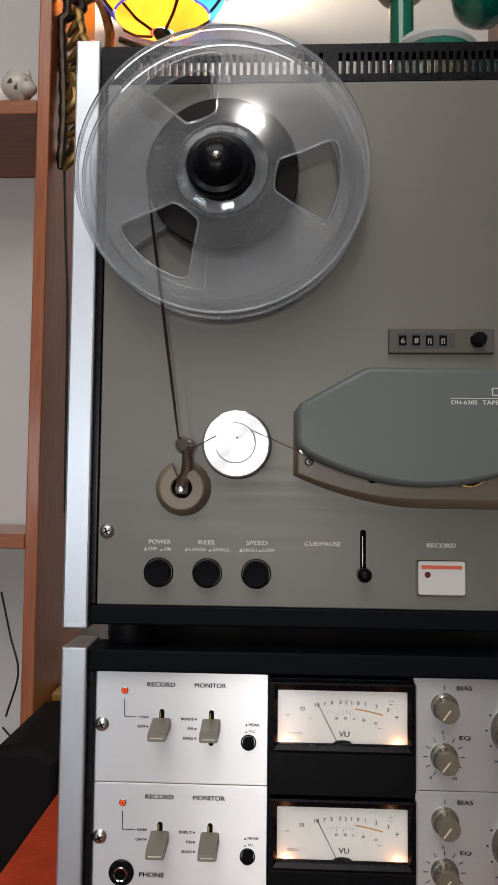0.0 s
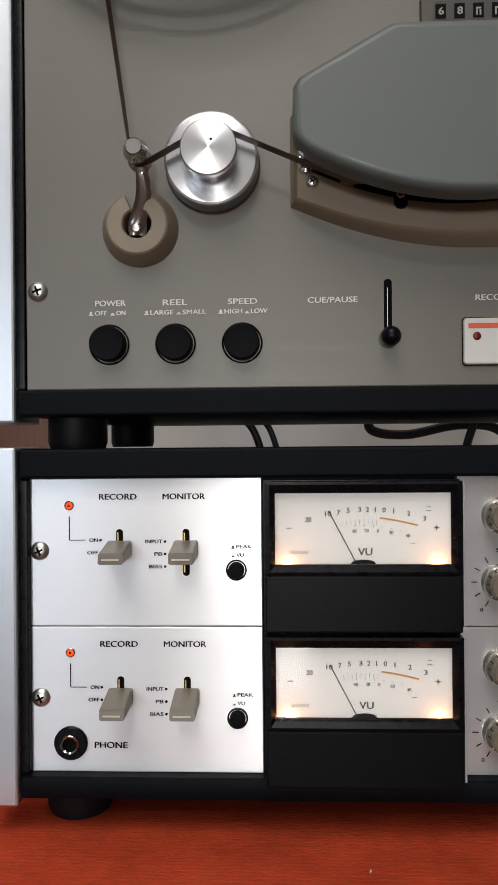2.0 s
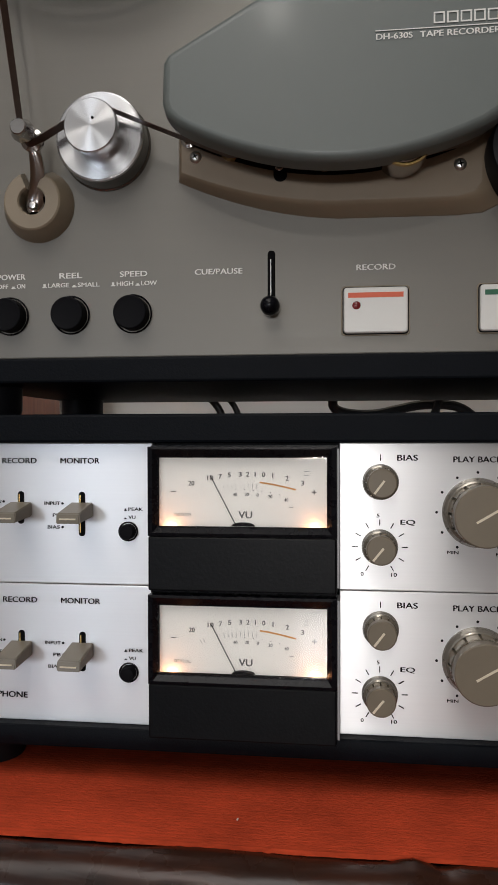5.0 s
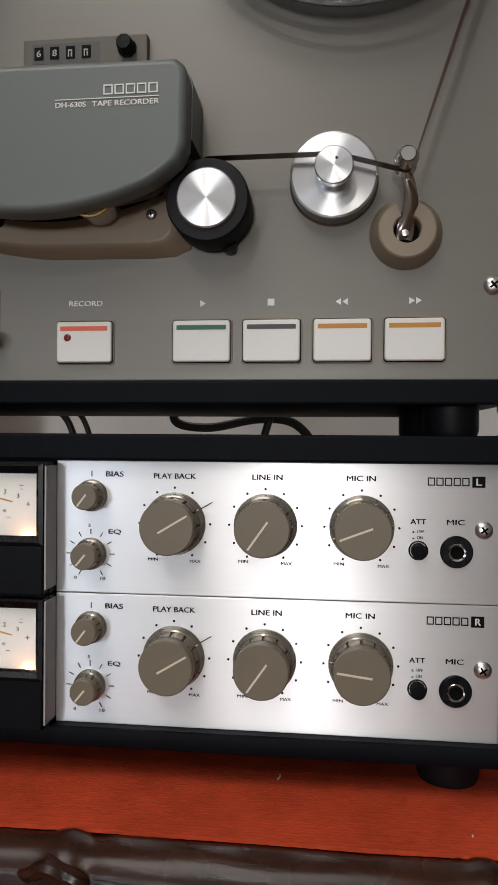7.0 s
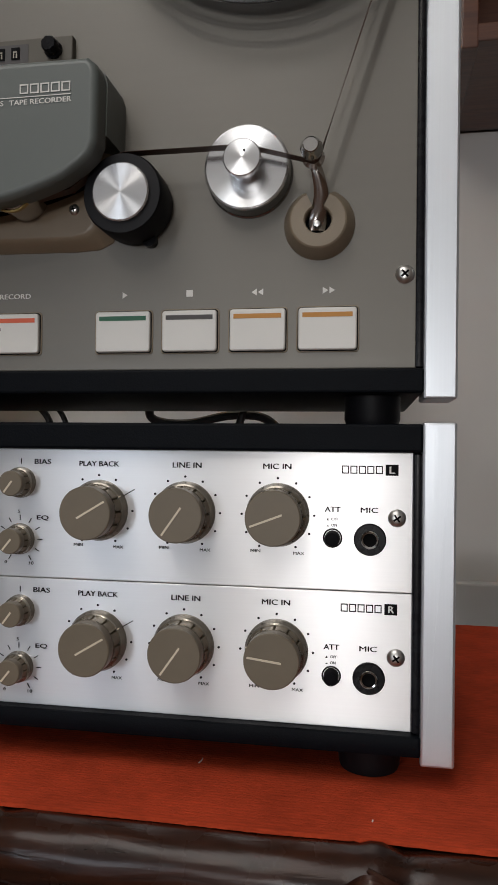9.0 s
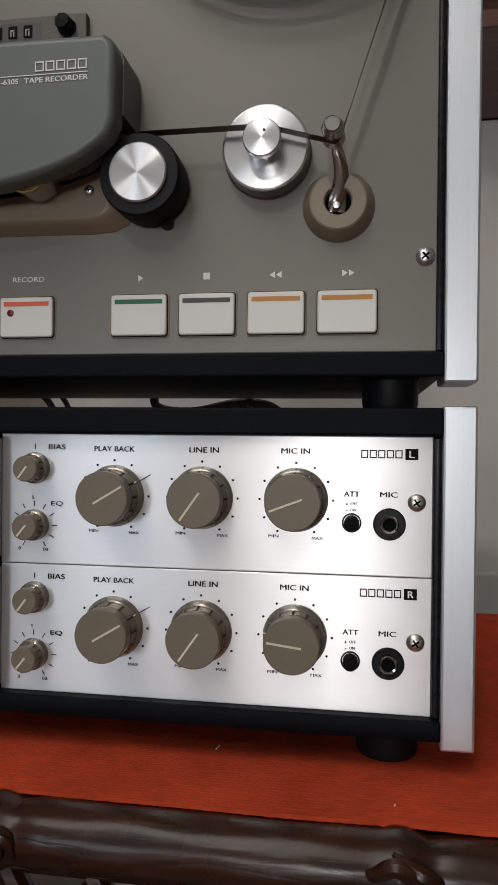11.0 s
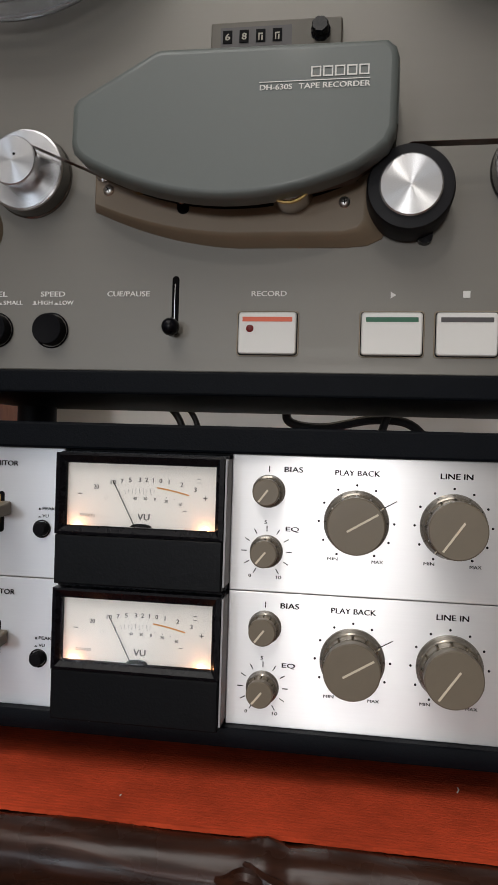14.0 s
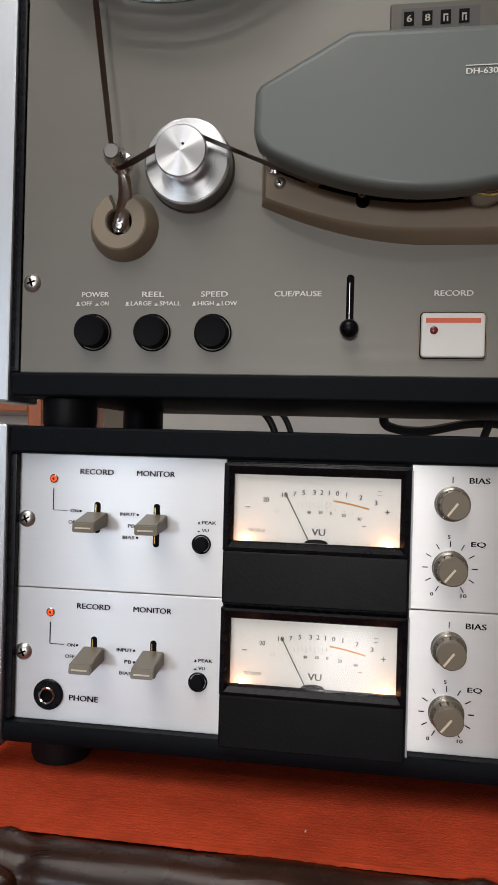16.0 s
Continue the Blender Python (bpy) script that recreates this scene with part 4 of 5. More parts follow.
def knob(x, z, skirt, body, depth, angle, big):
    k = part("volume_knob" if big else "trim_knob", lathe([(skirt, 0.001), (skirt, -0.0012), (skirt - 0.0005, -0.0022), (body + 0.0012, -0.0040), (body + 0.0004, -0.0044)], 60), M_SKIRT, amp, (x, YA, z), "taupe rotary knob with cream pointer")
    part("knob_collar", lathe([(body + 0.0006, -0.0036), (body - 0.0002, -0.0075), (body - 0.0004, -depth * 0.62), (body, -depth * 0.66)], 132, flute=12, depth=0.0011), M_COLLAR, k, (x, YA, z), "glossy collar with grooves")
    part("knob_face", lathe([(body - 0.0006, -depth * 0.60), (body, -depth * 0.66), (body, -depth + 0.0005), (body - 0.0005, -depth), (0, -depth)], 72), M_KNOB, k, (x, YA, z))
    a = radians(angle)
    w = 0.0005
    r0, r1 = (-body * 0.36, body * 0.88) if big else (-body * 0.25, body * 0.88)
    bm = box(r1 - r0, 0.0003, w * 2)
    part("pointer", moved(moved(bm, (r0 + r1) / 2, 0, 0), turn=-0.0 + angle), M_CREAM, k, (x, YA - depth - 0.0001, z), "cream pointer line")
    part("skirt_mark", moved(moved(box(skirt - body - 0.0012, 0.0003, w * 1.2), (skirt + body) / 2, 0, 0), turn=angle), M_CREAM, k, (x, YA - 0.0042, z))
    return k


def dots(x, z, r, skip=()):
    out = []
    for i in [i for i in range(11) if i not in skip]:
        a = radians(240 - 30 * i)
        out.append(moved(lathe([(0, -0.0001), (0.00062, -0.0001), (0.00062, 0.0003)], 10), x + r * math.cos(a), PA, z + r * math.sin(a)))
    return [join(*out)]


def ticks(x, z, r0, r1, angles):
    return [join(*[moved(moved(moved(box(r1 - r0, 0.0002, 0.00045), (r0 + r1) / 2, 0, 0), turn=a), x, PA, z) for a in angles])]


def lever(x, z0, z1, tip):
    """A flat-topped lever that comes out of a slot."""
    s = part("lever_switch", prism(rounded(0.0032, z1 - z0, 0.0015), -0.0003, 0.001), M_HOLE, amp, (x, YA, (z0 + z1) / 2), "taupe lever switch in a slot")
    part("slot_liner", bars([(-0.0011, -0.0004, -(z1 - z0) * 0.42, (z1 - z0) * 0.42)], -0.0004), M_BRASS, s, (x, YA, (z0 + z1) / 2))
    bm = bmesh.new()
    w = 0.0056
    back = [(0.0, tip + 0.0048), (0.0, tip - 0.0022)]
    front = [(-0.0188, tip + 0.0014), (-0.0198, tip - 0.0034)]
    vs = [[bm.verts.new((sx * w, y, z)) for y, z in (back[0], front[0], front[1], back[1])] for sx in (-1, 1)]
    bm.faces.new(vs[0])
    bm.faces.new(vs[1][::-1])
    for k in range(4):
        bm.faces.new((vs[0][k], vs[1][k], vs[1][(k + 1) % 4], vs[0][(k + 1) % 4]))
    bmesh.ops.bevel(bm, geom=bm.edges[:], offset=0.0005, segments=2, affect="EDGES")
    part("lever_paddle", moved(bm, 0, 0, -tip), M_LEVER, s, (x, YA, tip))
    part("paddle_line", box(0.0078, 0.0004, 0.0007), M_CREAM, s, (x, YA - 0.0198, tip - 0.0012))
    return s


def jack(x, z, r):
    j = part("jack_socket", lathe([(r, 0.001), (r, -0.0010), (r - 0.0006, -0.0016), (0.0040, -0.0016)], 48), M_BLACK, amp, (x, YA, z), "black jack socket with metal ring")
    part("jack_ring", lathe([(0.0044, 0), (0.0044, -0.0022), (0.0040, -0.0026), (0.0033, -0.0024), (0.0032, 0.001)], 36), M_CHROME, j, (x, YA - 0.0006, z))
    part("jack_hole", lathe([(0, 0), (0.0033, 0)], 24), M_HOLE, j, (x, YA - 0.0008, z))


def meter(dz):
    """A level meter: bezel, lit dial with scale, needle and glass."""
    mx0, mx1 = 0.0060, 0.0935
    wx0, wx1, wz0, wz1 = 0.0112, 0.0886, 0.9240 + dz, 0.9555 + dz
    z0, z1 = 0.8940 + dz, 0.9610 + dz
    yf, yd = 0.4440, 0.4494
    m = part("level_meter", bars([(mx0, mx1, z0, z1)], 0.4560, 0.008), M_BLACK, amp, BASE[amp], "black framed level meter with lit ivory dial")
    m.data.transform(Matrix.Translation(-BASE[amp]))

    def frame_side(a, b, c, d):
        """Bezel side: outer edge a-b, inner (window) edge c-d, sloping in."""
        bm = bmesh.new()
        v = [bm.verts.new((p[0], y, p[1])) for p, y in ((a, yf), (b, yf), (d, yd), (c, yd), (a, 0.455), (b, 0.455))]
        bm.faces.new((v[0], v[1], v[2], v[3]))
        bm.faces.new((v[1], v[0], v[4], v[5]))
        return at_base(bm, m)

    lip = 0.0022
    ox0, ox1, oz0, oz1 = mx0 + 0.0006, mx1 - 0.0006, wz0 - 0.0045, z1 - 0.0004
    ix0, ix1, iz0, iz1 = ox0 + lip, ox1 - lip, oz0 + 0.0015, oz1 - 0.0012
    for o, i in (((ox0, oz1, ox1, oz1), (ix0, iz1, ix1, iz1)), ((ox0, oz0, ox1, oz0), (ix0, iz0, ix1, iz0)), ((ox0, oz0, ox0, oz1), (ix0, iz0, ix0, iz1)), ((ox1, oz0, ox1, oz1), (ix1, iz0, ix1, iz1))):
        bm = bmesh.new()
        A, B = Vector((o[0], yf, o[1])), Vector((o[2], yf, o[3]))
        C, D = Vector((i[0], yf - 0.0004, i[1])), Vector((i[2], yf - 0.0004, i[3]))
        wA = Vector((min(max(o[0], wx0), wx1), yd - 0.0032, min(max(o[1], wz0), wz1)))
        wB = Vector((min(max(o[2], wx0), wx1), yd - 0.0032, min(max(o[3], wz0), wz1)))
        A0, B0 = Vector((A.x, 0.4555, A.z)), Vector((B.x, 0.4555, B.z))
        rows = [[bm.verts.new(p) for p in q] for q in ((A0, B0), (A, B), (C, D), (wA, wB))]
        for p, q in zip(rows, rows[1:]):
            bm.faces.new((p[0], p[1], q[1], q[0]))
        part("bezel_side", at_base(bm, m), M_BLACK, m, BASE[m])
    part("lower_plate", box(ox1 - ox0, 0.0105, oz0 - z0 - 0.0004, 0.0008), M_PEBBLE, m, ((ox0 + ox1) / 2, 0.44955, (oz0 + z0) / 2), "smooth black plate")
    dial = part("dial", box(wx1 - wx0 + 0.001, 0.0006, wz1 - wz0 + 0.001), M_DIAL, m, ((wx0 + wx1) / 2, yd + 0.0006, (wz0 + wz1) / 2), "warm lit ivory dial")
    yt = yd + 0.0001
    w, h = wx1 - wx0, wz1 - wz0

    def at(u, v):
        return wx0 + u * w, wz0 + v * h

    ink = []
    for s, u, v, cap in (("20", 0.19, 0.62, 0.0022), ("10", 0.305, 0.70, 0.0022), ("7", 0.365, 0.72, 0.0022), ("5", 0.42, 0.745, 0.0022), ("3", 0.485, 0.755, 0.0022), ("2", 0.53, 0.757, 0.0022), ("1", 0.575, 0.755, 0.0022),
                         ("0", 0.625, 0.75, 0.0022), ("1", 0.68, 0.735, 0.0022), ("2", 0.765, 0.70, 0.0022), ("3", 0.855, 0.63, 0.0022), ("40", 0.455, 0.455, 0.0015), ("20", 0.525, 0.46, 0.0015), ("0", 0.59, 0.455, 0.0015), ("20", 0.665, 0.43, 0.0015), ("40", 0.76, 0.385, 0.0015)):
        x, z = at(u, v)
        wd = cap * (0.15 if s == "1" else 0.62 * len(s))
        ink.append(letters(s, x - wd / 2, x + wd / 2, z, cap, yt))
    x, z = at(0.515, 0.16)
    ink.append(letters("VU", x - 0.0031, x + 0.0031, z, 0.0032, yt))
    x, z = at(0.925, 0.50)
    ink.append(bars([(x - 0.0011, x + 0.0011, z - 0.0002, z + 0.0002), (x - 0.0002, x + 0.0002, z - 0.0011, z + 0.0011)], yt))
    x, z = at(0.08, 0.50)
    ink.append(bars([(x - 0.0012, x + 0.0012, z - 0.0002, z + 0.0002)], yt))
    cx, cz = at(0.515, -0.62)
    R = h * 1.18
    for a in (118, 116, 107, 103, 100.5, 98, 95.5, 93, 90.5, 88, 85.5, 83):
        ca, sa = math.cos(radians(a)), math.sin(radians(a))
        bm = box(0.0021, 0.0001, 0.00013)
        ink.append(moved(moved(bm, turn=a), cx + R * 1.02 * ca * 1.15, yt, cz + R * 1.02 * sa))
    for i in range(6):
        x, z = at(0.46 + i * 0.052, 0.535 - 0.003 * i * i)
        ink.append(bars([(x - 0.0002, x + 0.0002, z - 0.0002, z + 0.0002)], yt))
    x, z = at(0.135, 0.155)
    ink += [bars([(x - 0.004 + i * 0.0017, x - 0.0028 + i * 0.0017, z - 0.0006, z - 0.00048), (x - 0.004 + i * 0.0017, x - 0.0028 + i * 0.0017, z + 0.00048, z + 0.0006), (x - 0.004 + i * 0.0017, x - 0.00388 + i * 0.0017, z - 0.0004, z + 0.0004), (x - 0.00292 + i * 0.0017, x - 0.0028 + i * 0.0017, z - 0.0004, z + 0.0004)], yt) for i in range(5)]
    for u, v in ((0.88, 0.80), (0.88, 0.74), (0.79, 0.28)):
        x, z = at(u, v)
        ink.append(bars([(x - 0.0010, x + 0.0010, z - 0.00012, z + 0.00012)], yt))
    print_on(m, "dial_scale", [join(*ink)], M_DIALINK)
    arc = []
    for i in range(8):
        u = 0.605 + 0.21 * (i + 0.5) / 8
        v = 0.635 - 0.10 * ((i + 0.5) / 8) ** 1.3
        x, z = at(u, v)
        arc.append(moved(moved(box(0.0024, 0.0001, 0.0007), turn=-9 - 4 * i / 8), x, yt, z))
    print_on(m, "overload_arc", [join(*arc)], M_ORLINE)
    na = radians(117)
    hx, hz = at(0.47, -0.02)
    tx, tz = hx - 0.0125, hz + 0.0240
    part("needle", tube([(hx - 0.1, 0, hz), (tx - 0.1, 0, tz)], 0.00022, 6), M_BLACKPR, m, (0.1, yd - 0.0014, 0))
    part("needle_hub", prism([(x * 0.0055, 0.0017 * math.sqrt(max(0, 1 - x * x))) for x in [1 - 2 * i / 16 for i in range(17)]], -0.0015, 0.0), M_BLACKPR, m, (at(0.505, 0)[0], yd - 0.0004, wz0))
    g = part("meter_glass", box(w + 0.001, 0.0006, h + 0.001), M_GLASS, m, ((wx0 + wx1) / 2, yd - 0.0036, (wz0 + wz1) / 2), "clear meter glass")
    g.visible_shadow = False
    part("end_flange", prism([(0, 0.003), (0.0009, 0.003), (0.0009, z1 - z0 - 0.0015), (0, z1 - z0 - 0.0015)], 0.4452, YA), M_FLANGE, m, (mx1 - 0.0002, 0, z0), "dull metal flange")
    for u in (0.07, 0.93):
        x, z = at(u, 0.03)
        bulb("meter_bulb", (x, yd - 0.0016, wz0 - 0.0009), 0.0032, (1.0, 0.40, 0.15), 0.0006)


def module(dz, lower):
    za, zb = (0.8935, 0.9622) if not lower else (0.8258, 0.8932)
    zc, zh = (za + zb) / 2, zb - za
    for x0, x1 in ((X0, 0.0052), (0.0942, X1)):
        part("face_plate", box(x1 - x0, 0.006, zh, 0.0005), M_ALU, amp, ((x0 + x1) / 2, YA + 0.003, zc), "brushed aluminium face plate")
    led = part("signal_lamp", lathe([(0.0022, 0.001), (0.0022, -0.0005), (0.0018, -0.0008), (0.0016, -0.0004), (0.0016, 0.0002)], 28), M_CHROME, amp, (-0.0845, YA, 0.9495 + dz), "small lit red signal lamp")
    part("lamp_lens", lathe([(0.0007, -0.0005), (0.0011, -0.0004), (0.0016, 0.0002)], 24), M_LED, led, (-0.0845, YA - 0.0003, 0.9495 + dz))
    part("lamp_core", lathe([(0, -0.0007), (0.0006, -0.0006), (0.0008, -0.0004)], 16), M_DIMLED, led, (-0.0845, YA - 0.0003, 0.9495 + dz))
    lever(-0.0610, 0.9225 + dz, 0.9385 + dz, 0.9285 + dz)
    lever(-0.0300, (0.9192 if lower else 0.9168) + dz, 0.9385 + dz, 0.9285 + dz)
    for x in (-0.0068, 0.2792):
        b = part("push_switch", lathe([(0.0048, 0.001), (0.0048, -0.0010), (0.0043, -0.0014), (0.0040, -0.0006), (0.0040, 0.001)], 32), M_BLACK, amp, (x, YA, 0.9195 + dz), "small round black push switch")
        part("switch_cap", lathe([(0.0037, 0.001), (0.0037, -0.0035 if x < 0 else -0.0055), (0.0031, -0.0045 if x < 0 else -0.0068), (0, -0.0049 if x < 0 else -0.0072)], 32), M_BUTTON, b, (x, YA, 0.9195 + dz))
    ink = [bars([(-0.0847, -0.0843, 0.9335 + dz, 0.9445 + dz), (-0.0843, -0.0770, 0.9333 + dz, 0.9336 + dz)], PA),
           letters("RECORD", -0.0705, -0.0530, 0.9535 + dz, 0.0027, PA), letters("MONITOR", -0.0408, -0.0212, 0.9535 + dz, 0.0027, PA),
           letters("ON", -0.0752, -0.0712, 0.9334 + dz, 0.0017, PA), letters("OFF", -0.0762, -0.0712, 0.9276 + dz, 0.0017, PA),
           letters("INPUT", -0.0490, -0.0411, 0.9327 + dz, 0.0017, PA), letters("PB", -0.0448, -0.0412, 0.9269 + dz, 0.0017, PA), letters("BIAS", -0.0474, -0.0413, 0.9211 + dz, 0.0017, PA),
           letters("PEAK", -0.0068, 0.0003, 0.9302 + dz, 0.0016, PA), letters("VU", -0.0068, -0.0034, 0.9263 + dz, 0.0016, PA), push_mark(-0.0083, 0.9300 + dz, 0.0007, PA, 0), push_mark(-0.0083, 0.9261 + dz, 0.0007, PA, 1),
           letters("BIAS", 0.1207, 0.1300, 0.9552 + dz, 0.0027, PA), letters("EQ", 0.1222, 0.1288, 0.9252 + dz, 0.0027, PA),
           letters("PLAY BACK", 0.1460, 0.1678, 0.9545 + dz, 0.0027, PA), letters("LINE IN", 0.1968, 0.2120, 0.9545 + dz, 0.0027, PA), letters("MIC IN", 0.2440, 0.2582, 0.9545 + dz, 0.0027, PA),
           letters("ATT", 0.2752, 0.2828, 0.9336 + dz, 0.0026, PA), letters("OFF", 0.2785, 0.2819, 0.9288 + dz, 0.0014, PA), letters("ON", 0.2785, 0.2812, 0.9258 + dz, 0.0014, PA), push_mark(0.2768, 0.9287 + dz, 0.0006, PA, 0), push_mark(0.2768, 0.9257 + dz, 0.0006, PA, 1),
           letters("MIC", 0.2928, 0.3012, 0.9336 + dz, 0.0026, PA), wordmark(0.2832, 0.3038, 0.9535 + dz, 0.0040, PA), bars([(0.3048, 0.3110, 0.9508 + dz, 0.9562 + dz)], PA)]
    for z in (0.9334, 0.9276):
        ink.append(moved(lathe([(0, -0.0001), (0.0006, -0.0001), (0.0006, 0.0003)], 10), -0.0699, PA, z + dz))
    for z in (0.9327, 0.9269, 0.9211):
        ink.append(moved(lathe([(0, -0.0001), (0.0006, -0.0001), (0.0006, 0.0003)], 10), -0.0398, PA, z + dz))
    if lower:
        ink.append(letters("PHONE", -0.0735, -0.0582, 0.8383, 0.0029, PA))
        jack(-0.0845, 0.8392, 0.0078)
    jack(0.2975, 0.9192 + dz, 0.0079)
    for x, a in ((0.1570, 31), (0.2036, 235), (0.2516, 201 if not lower else 173)):
        knob(x, 0.9302 + dz, 0.0160, 0.0135, 0.0196, a, True)
        ink += dots(x, 0.9302 + dz, 0.0184, (7,) if x == 0.1570 else ())
        ink += [letters("MIN", x - 0.0137, x - 0.0087, 0.9118 + dz, 0.0015, PA), letters("MAX", x + 0.0080, x + 0.0135, 0.9112 + dz, 0.0015, PA)]
    ink += ticks(0.1570, 0.9302 + dz, 0.0160, 0.0225, [30])
    knob(0.1132, 0.9440 + dz, 0.0083, 0.0066, 0.0125, 233, False)
    knob(0.1128, 0.9138 + dz, 0.0083, 0.0066, 0.0125, 231, False)
    ink += ticks(0.1132, 0.9440 + dz, 0.0098, 0.0128, [90]) + ticks(0.1128, 0.9138 + dz, 0.0100, 0.0128, [240 - 30 * i for i in range(11)])
    ink += [letters("5", 0.1114, 0.1126, 0.9284 + dz, 0.0017, PA), letters("0", 0.1040, 0.1053, 0.9012 + dz, 0.0017, PA), letters("10", 0.1180, 0.1206, 0.9010 + dz, 0.0017, PA)]
    print_on(amp, "plate_lettering", ink, M_BLACKPR)
    print_on(amp, "channel_letter", [letters("R" if lower else "L", 0.3066, 0.3092, 0.9535 + dz, 0.0033, PA - 0.0002)], M_WHITEPR)
    screw(amp, -0.0985, YA, 0.9285 + dz, 0.0044, 25)
    screw(amp, 0.3105, YA, 0.9300 + dz, 0.0044, 35)
    meter(dz)


module(0.0, False)
module(-0.0683, True)

# ---- cables behind ----
for pts, r in (([(-0.045, 0.74, 1.06), (-0.020, 0.745, 1.005), (-0.003, 0.748, 0.975), (0.02, 0.76, 0.87), (0.05, 0.77, 0.803)], 0.0032), ([(-0.03, 0.745, 1.06), (-0.004, 0.75, 1.005), (0.011, 0.752, 0.975), (0.035, 0.765, 0.87), (0.07, 0.775, 0.803)], 0.0026),
               ([(0.105, 0.745, 1.03), (0.093, 0.75, 1.004), (0.094, 0.755, 0.988), (0.125, 0.76, 0.984), (0.17, 0.76, 0.992), (0.205, 0.758, 0.986), (0.225, 0.755, 0.95), (0.235, 0.76, 0.86), (0.24, 0.77, 0.804)], 0.0042),
               ([(0.19, 0.745, 1.04), (0.182, 0.75, 1.0), (0.172, 0.755, 0.96), (0.165, 0.765, 0.87), (0.17, 0.775, 0.804)], 0.0036)):
    solo("cable", tube(curve_points([(x - 0.1, y - 0.76, z - 0.9) for x, y, z in pts], 8), r, 10), M_CABLE, (0.1, 0.76, 0.9), "black rubber cable hanging behind the recorder", "cable", "cables behind the recorder")

# ---- bookcase beside the wall ----
bc = thing("bookcase", (-0.58, 0.97, 0), "orange varnished wooden bookcase with open shelves", "bookcase")
for x in (-0.2875, -0.870):
    part("side_board", box(0.016, 0.202, 2.3, 0.0015), M_CASE, bc, (x, 0.969, 1.15))
for z in (0.2, 1.007, 1.548, 2.02):
    part("shelf", box(0.5655, 0.186, 0.018, 0.0015), M_SHELF, bc, (-0.57875, 0.962, z))
part("back_board", box(0.5655, 0.008, 2.29), M_WALL, bc, (-0.57875, 1.0635, 1.15), "white painted back board")


def figurine():
    """A small crouching animal with a round head, pointed ears and a snout."""
    bits = []
    for x, y, z, rx, ry, rz in ((-0.024, 0.010, 0.024, 0.026, 0.020, 0.022), (0.0, -0.006, 0.034, 0.022, 0.019, 0.019), (0.017, -0.014, 0.027, 0.011, 0.010, 0.009),
                                (-0.030, -0.006, 0.007, 0.010, 0.012, 0.007), (0.006, -0.008, 0.007, 0.009, 0.012, 0.007), (-0.046, 0.012, 0.014, 0.010, 0.007, 0.006)):
        b = bmesh.new()
        bmesh.ops.create_uvsphere(b, u_segments=20, v_segments=14, radius=1.0)
        bmesh.ops.scale(b, vec=(rx, ry, rz), verts=b.verts)
        bits.append(moved(b, x, y, z))
    for x, lean in ((-0.010, -14), (0.009, 14)):
        b = spin_z([(0.0075, 0), (0.0055, 0.006), (0.002, 0.012), (0, 0.013)], 14)
        bits.append(moved(moved(b, turn=-lean), x, -0.004, 0.047))
    return join(*bits)


fig_mesh = figurine()
bmesh.ops.scale(fig_mesh, vec=(0.98, 0.98, 0.98), verts=fig_mesh.verts)
fig = solo("ceramic_figurine", fig_mesh, M_SPOTTED, (-0.3317, 0.905, 1.557), "small white and brown spotted glazed ceramic animal on the shelf", "figurine", sharp=50)
for pts in ([(-0.341, 0.945, 0.775), (-0.323, 0.935, 0.833), (-0.338, 0.945, 0.877), (-0.352, 0.945, 0.935)], [(-0.330, 0.945, 0.623), (-0.316, 0.935, 0.674), (-0.323, 0.945, 0.732), (-0.345, 0.945, 0.761)]):
    solo("cable", tube(curve_points([(x + 0.33, y - 0.945, z - 0.75) for x, y, z in pts], 8), 0.0014, 8), M_CABLE, (-0.33, 0.945, 0.75), "thin black cable hanging in the bookcase", "cable", "cables in the bookcase")

# carved ornament hanging at the bookcase side
orn = thing("carved_ornament", (-0.2720, 0.905, 1.48), "aged gilt and bronze carved ornament hanging beside the bookcase", "ornament")
spine = []
for i in range(64):
    t = i / 63
    spine.append((-0.2728 + 0.003 * math.sin(t * 9) + (0.007 if t > 0.5 else 0.0), 0.896, 1.4797 + 0.40 * t))
part("spine", at_base(tube(spine, 0.0058, 10, lambda t: 0.85 + 0.42 * abs(math.sin(t * 41)) - 0.25 * (t < 0.03)), orn), M_BRONZE, orn, BASE[orn], "dark bronze scalloped spine")
rng = random.Random(2)
for i in range(22):
    z = 1.496 + i * 0.0174
    out = 0.009 + 0.019 * abs(math.sin(i * 0.55 + 0.6)) + (0.006 if i > 9 else 0.0)
    x = -0.268 + (0.007 if i > 11 else 0.0)
    h = rng.uniform(0.009, 0.017)
    knots = [(x, 0.898, z - h), (x + out * 0.5, 0.892, z - h * 0.5), (x + out, 0.889, z + h * 0.2), (x + out * 0.8, 0.888, z + h), (x + out * 0.35, 0.891, z + h * 0.8)]
    part("carving", at_base(tube(curve_points(knots, 5), 0.0045, 8, lambda t: 0.5 + 0.9 * math.sin(math.pi * t) ** 0.8), orn), M_BRONZE if i % 5 == 1 else M_GILT, orn, BASE[orn])
solo("cable", tube(curve_points([(0.0, 0, 0.02), (0.004, 0, -0.07), (0.009, 0, -0.18), (0.012, 0, -0.43)], 8), 0.0018, 8), M_CABLE, (-0.2705, 0.905, 1.47), "thin black wire running down beside the bookcase", "cable")

# wall sconce with stained glass
sc = thing("wall_sconce", (-0.205, 1.36, 1.95), "stained glass wall sconce with bronze bracket, lit", "wall lamp")


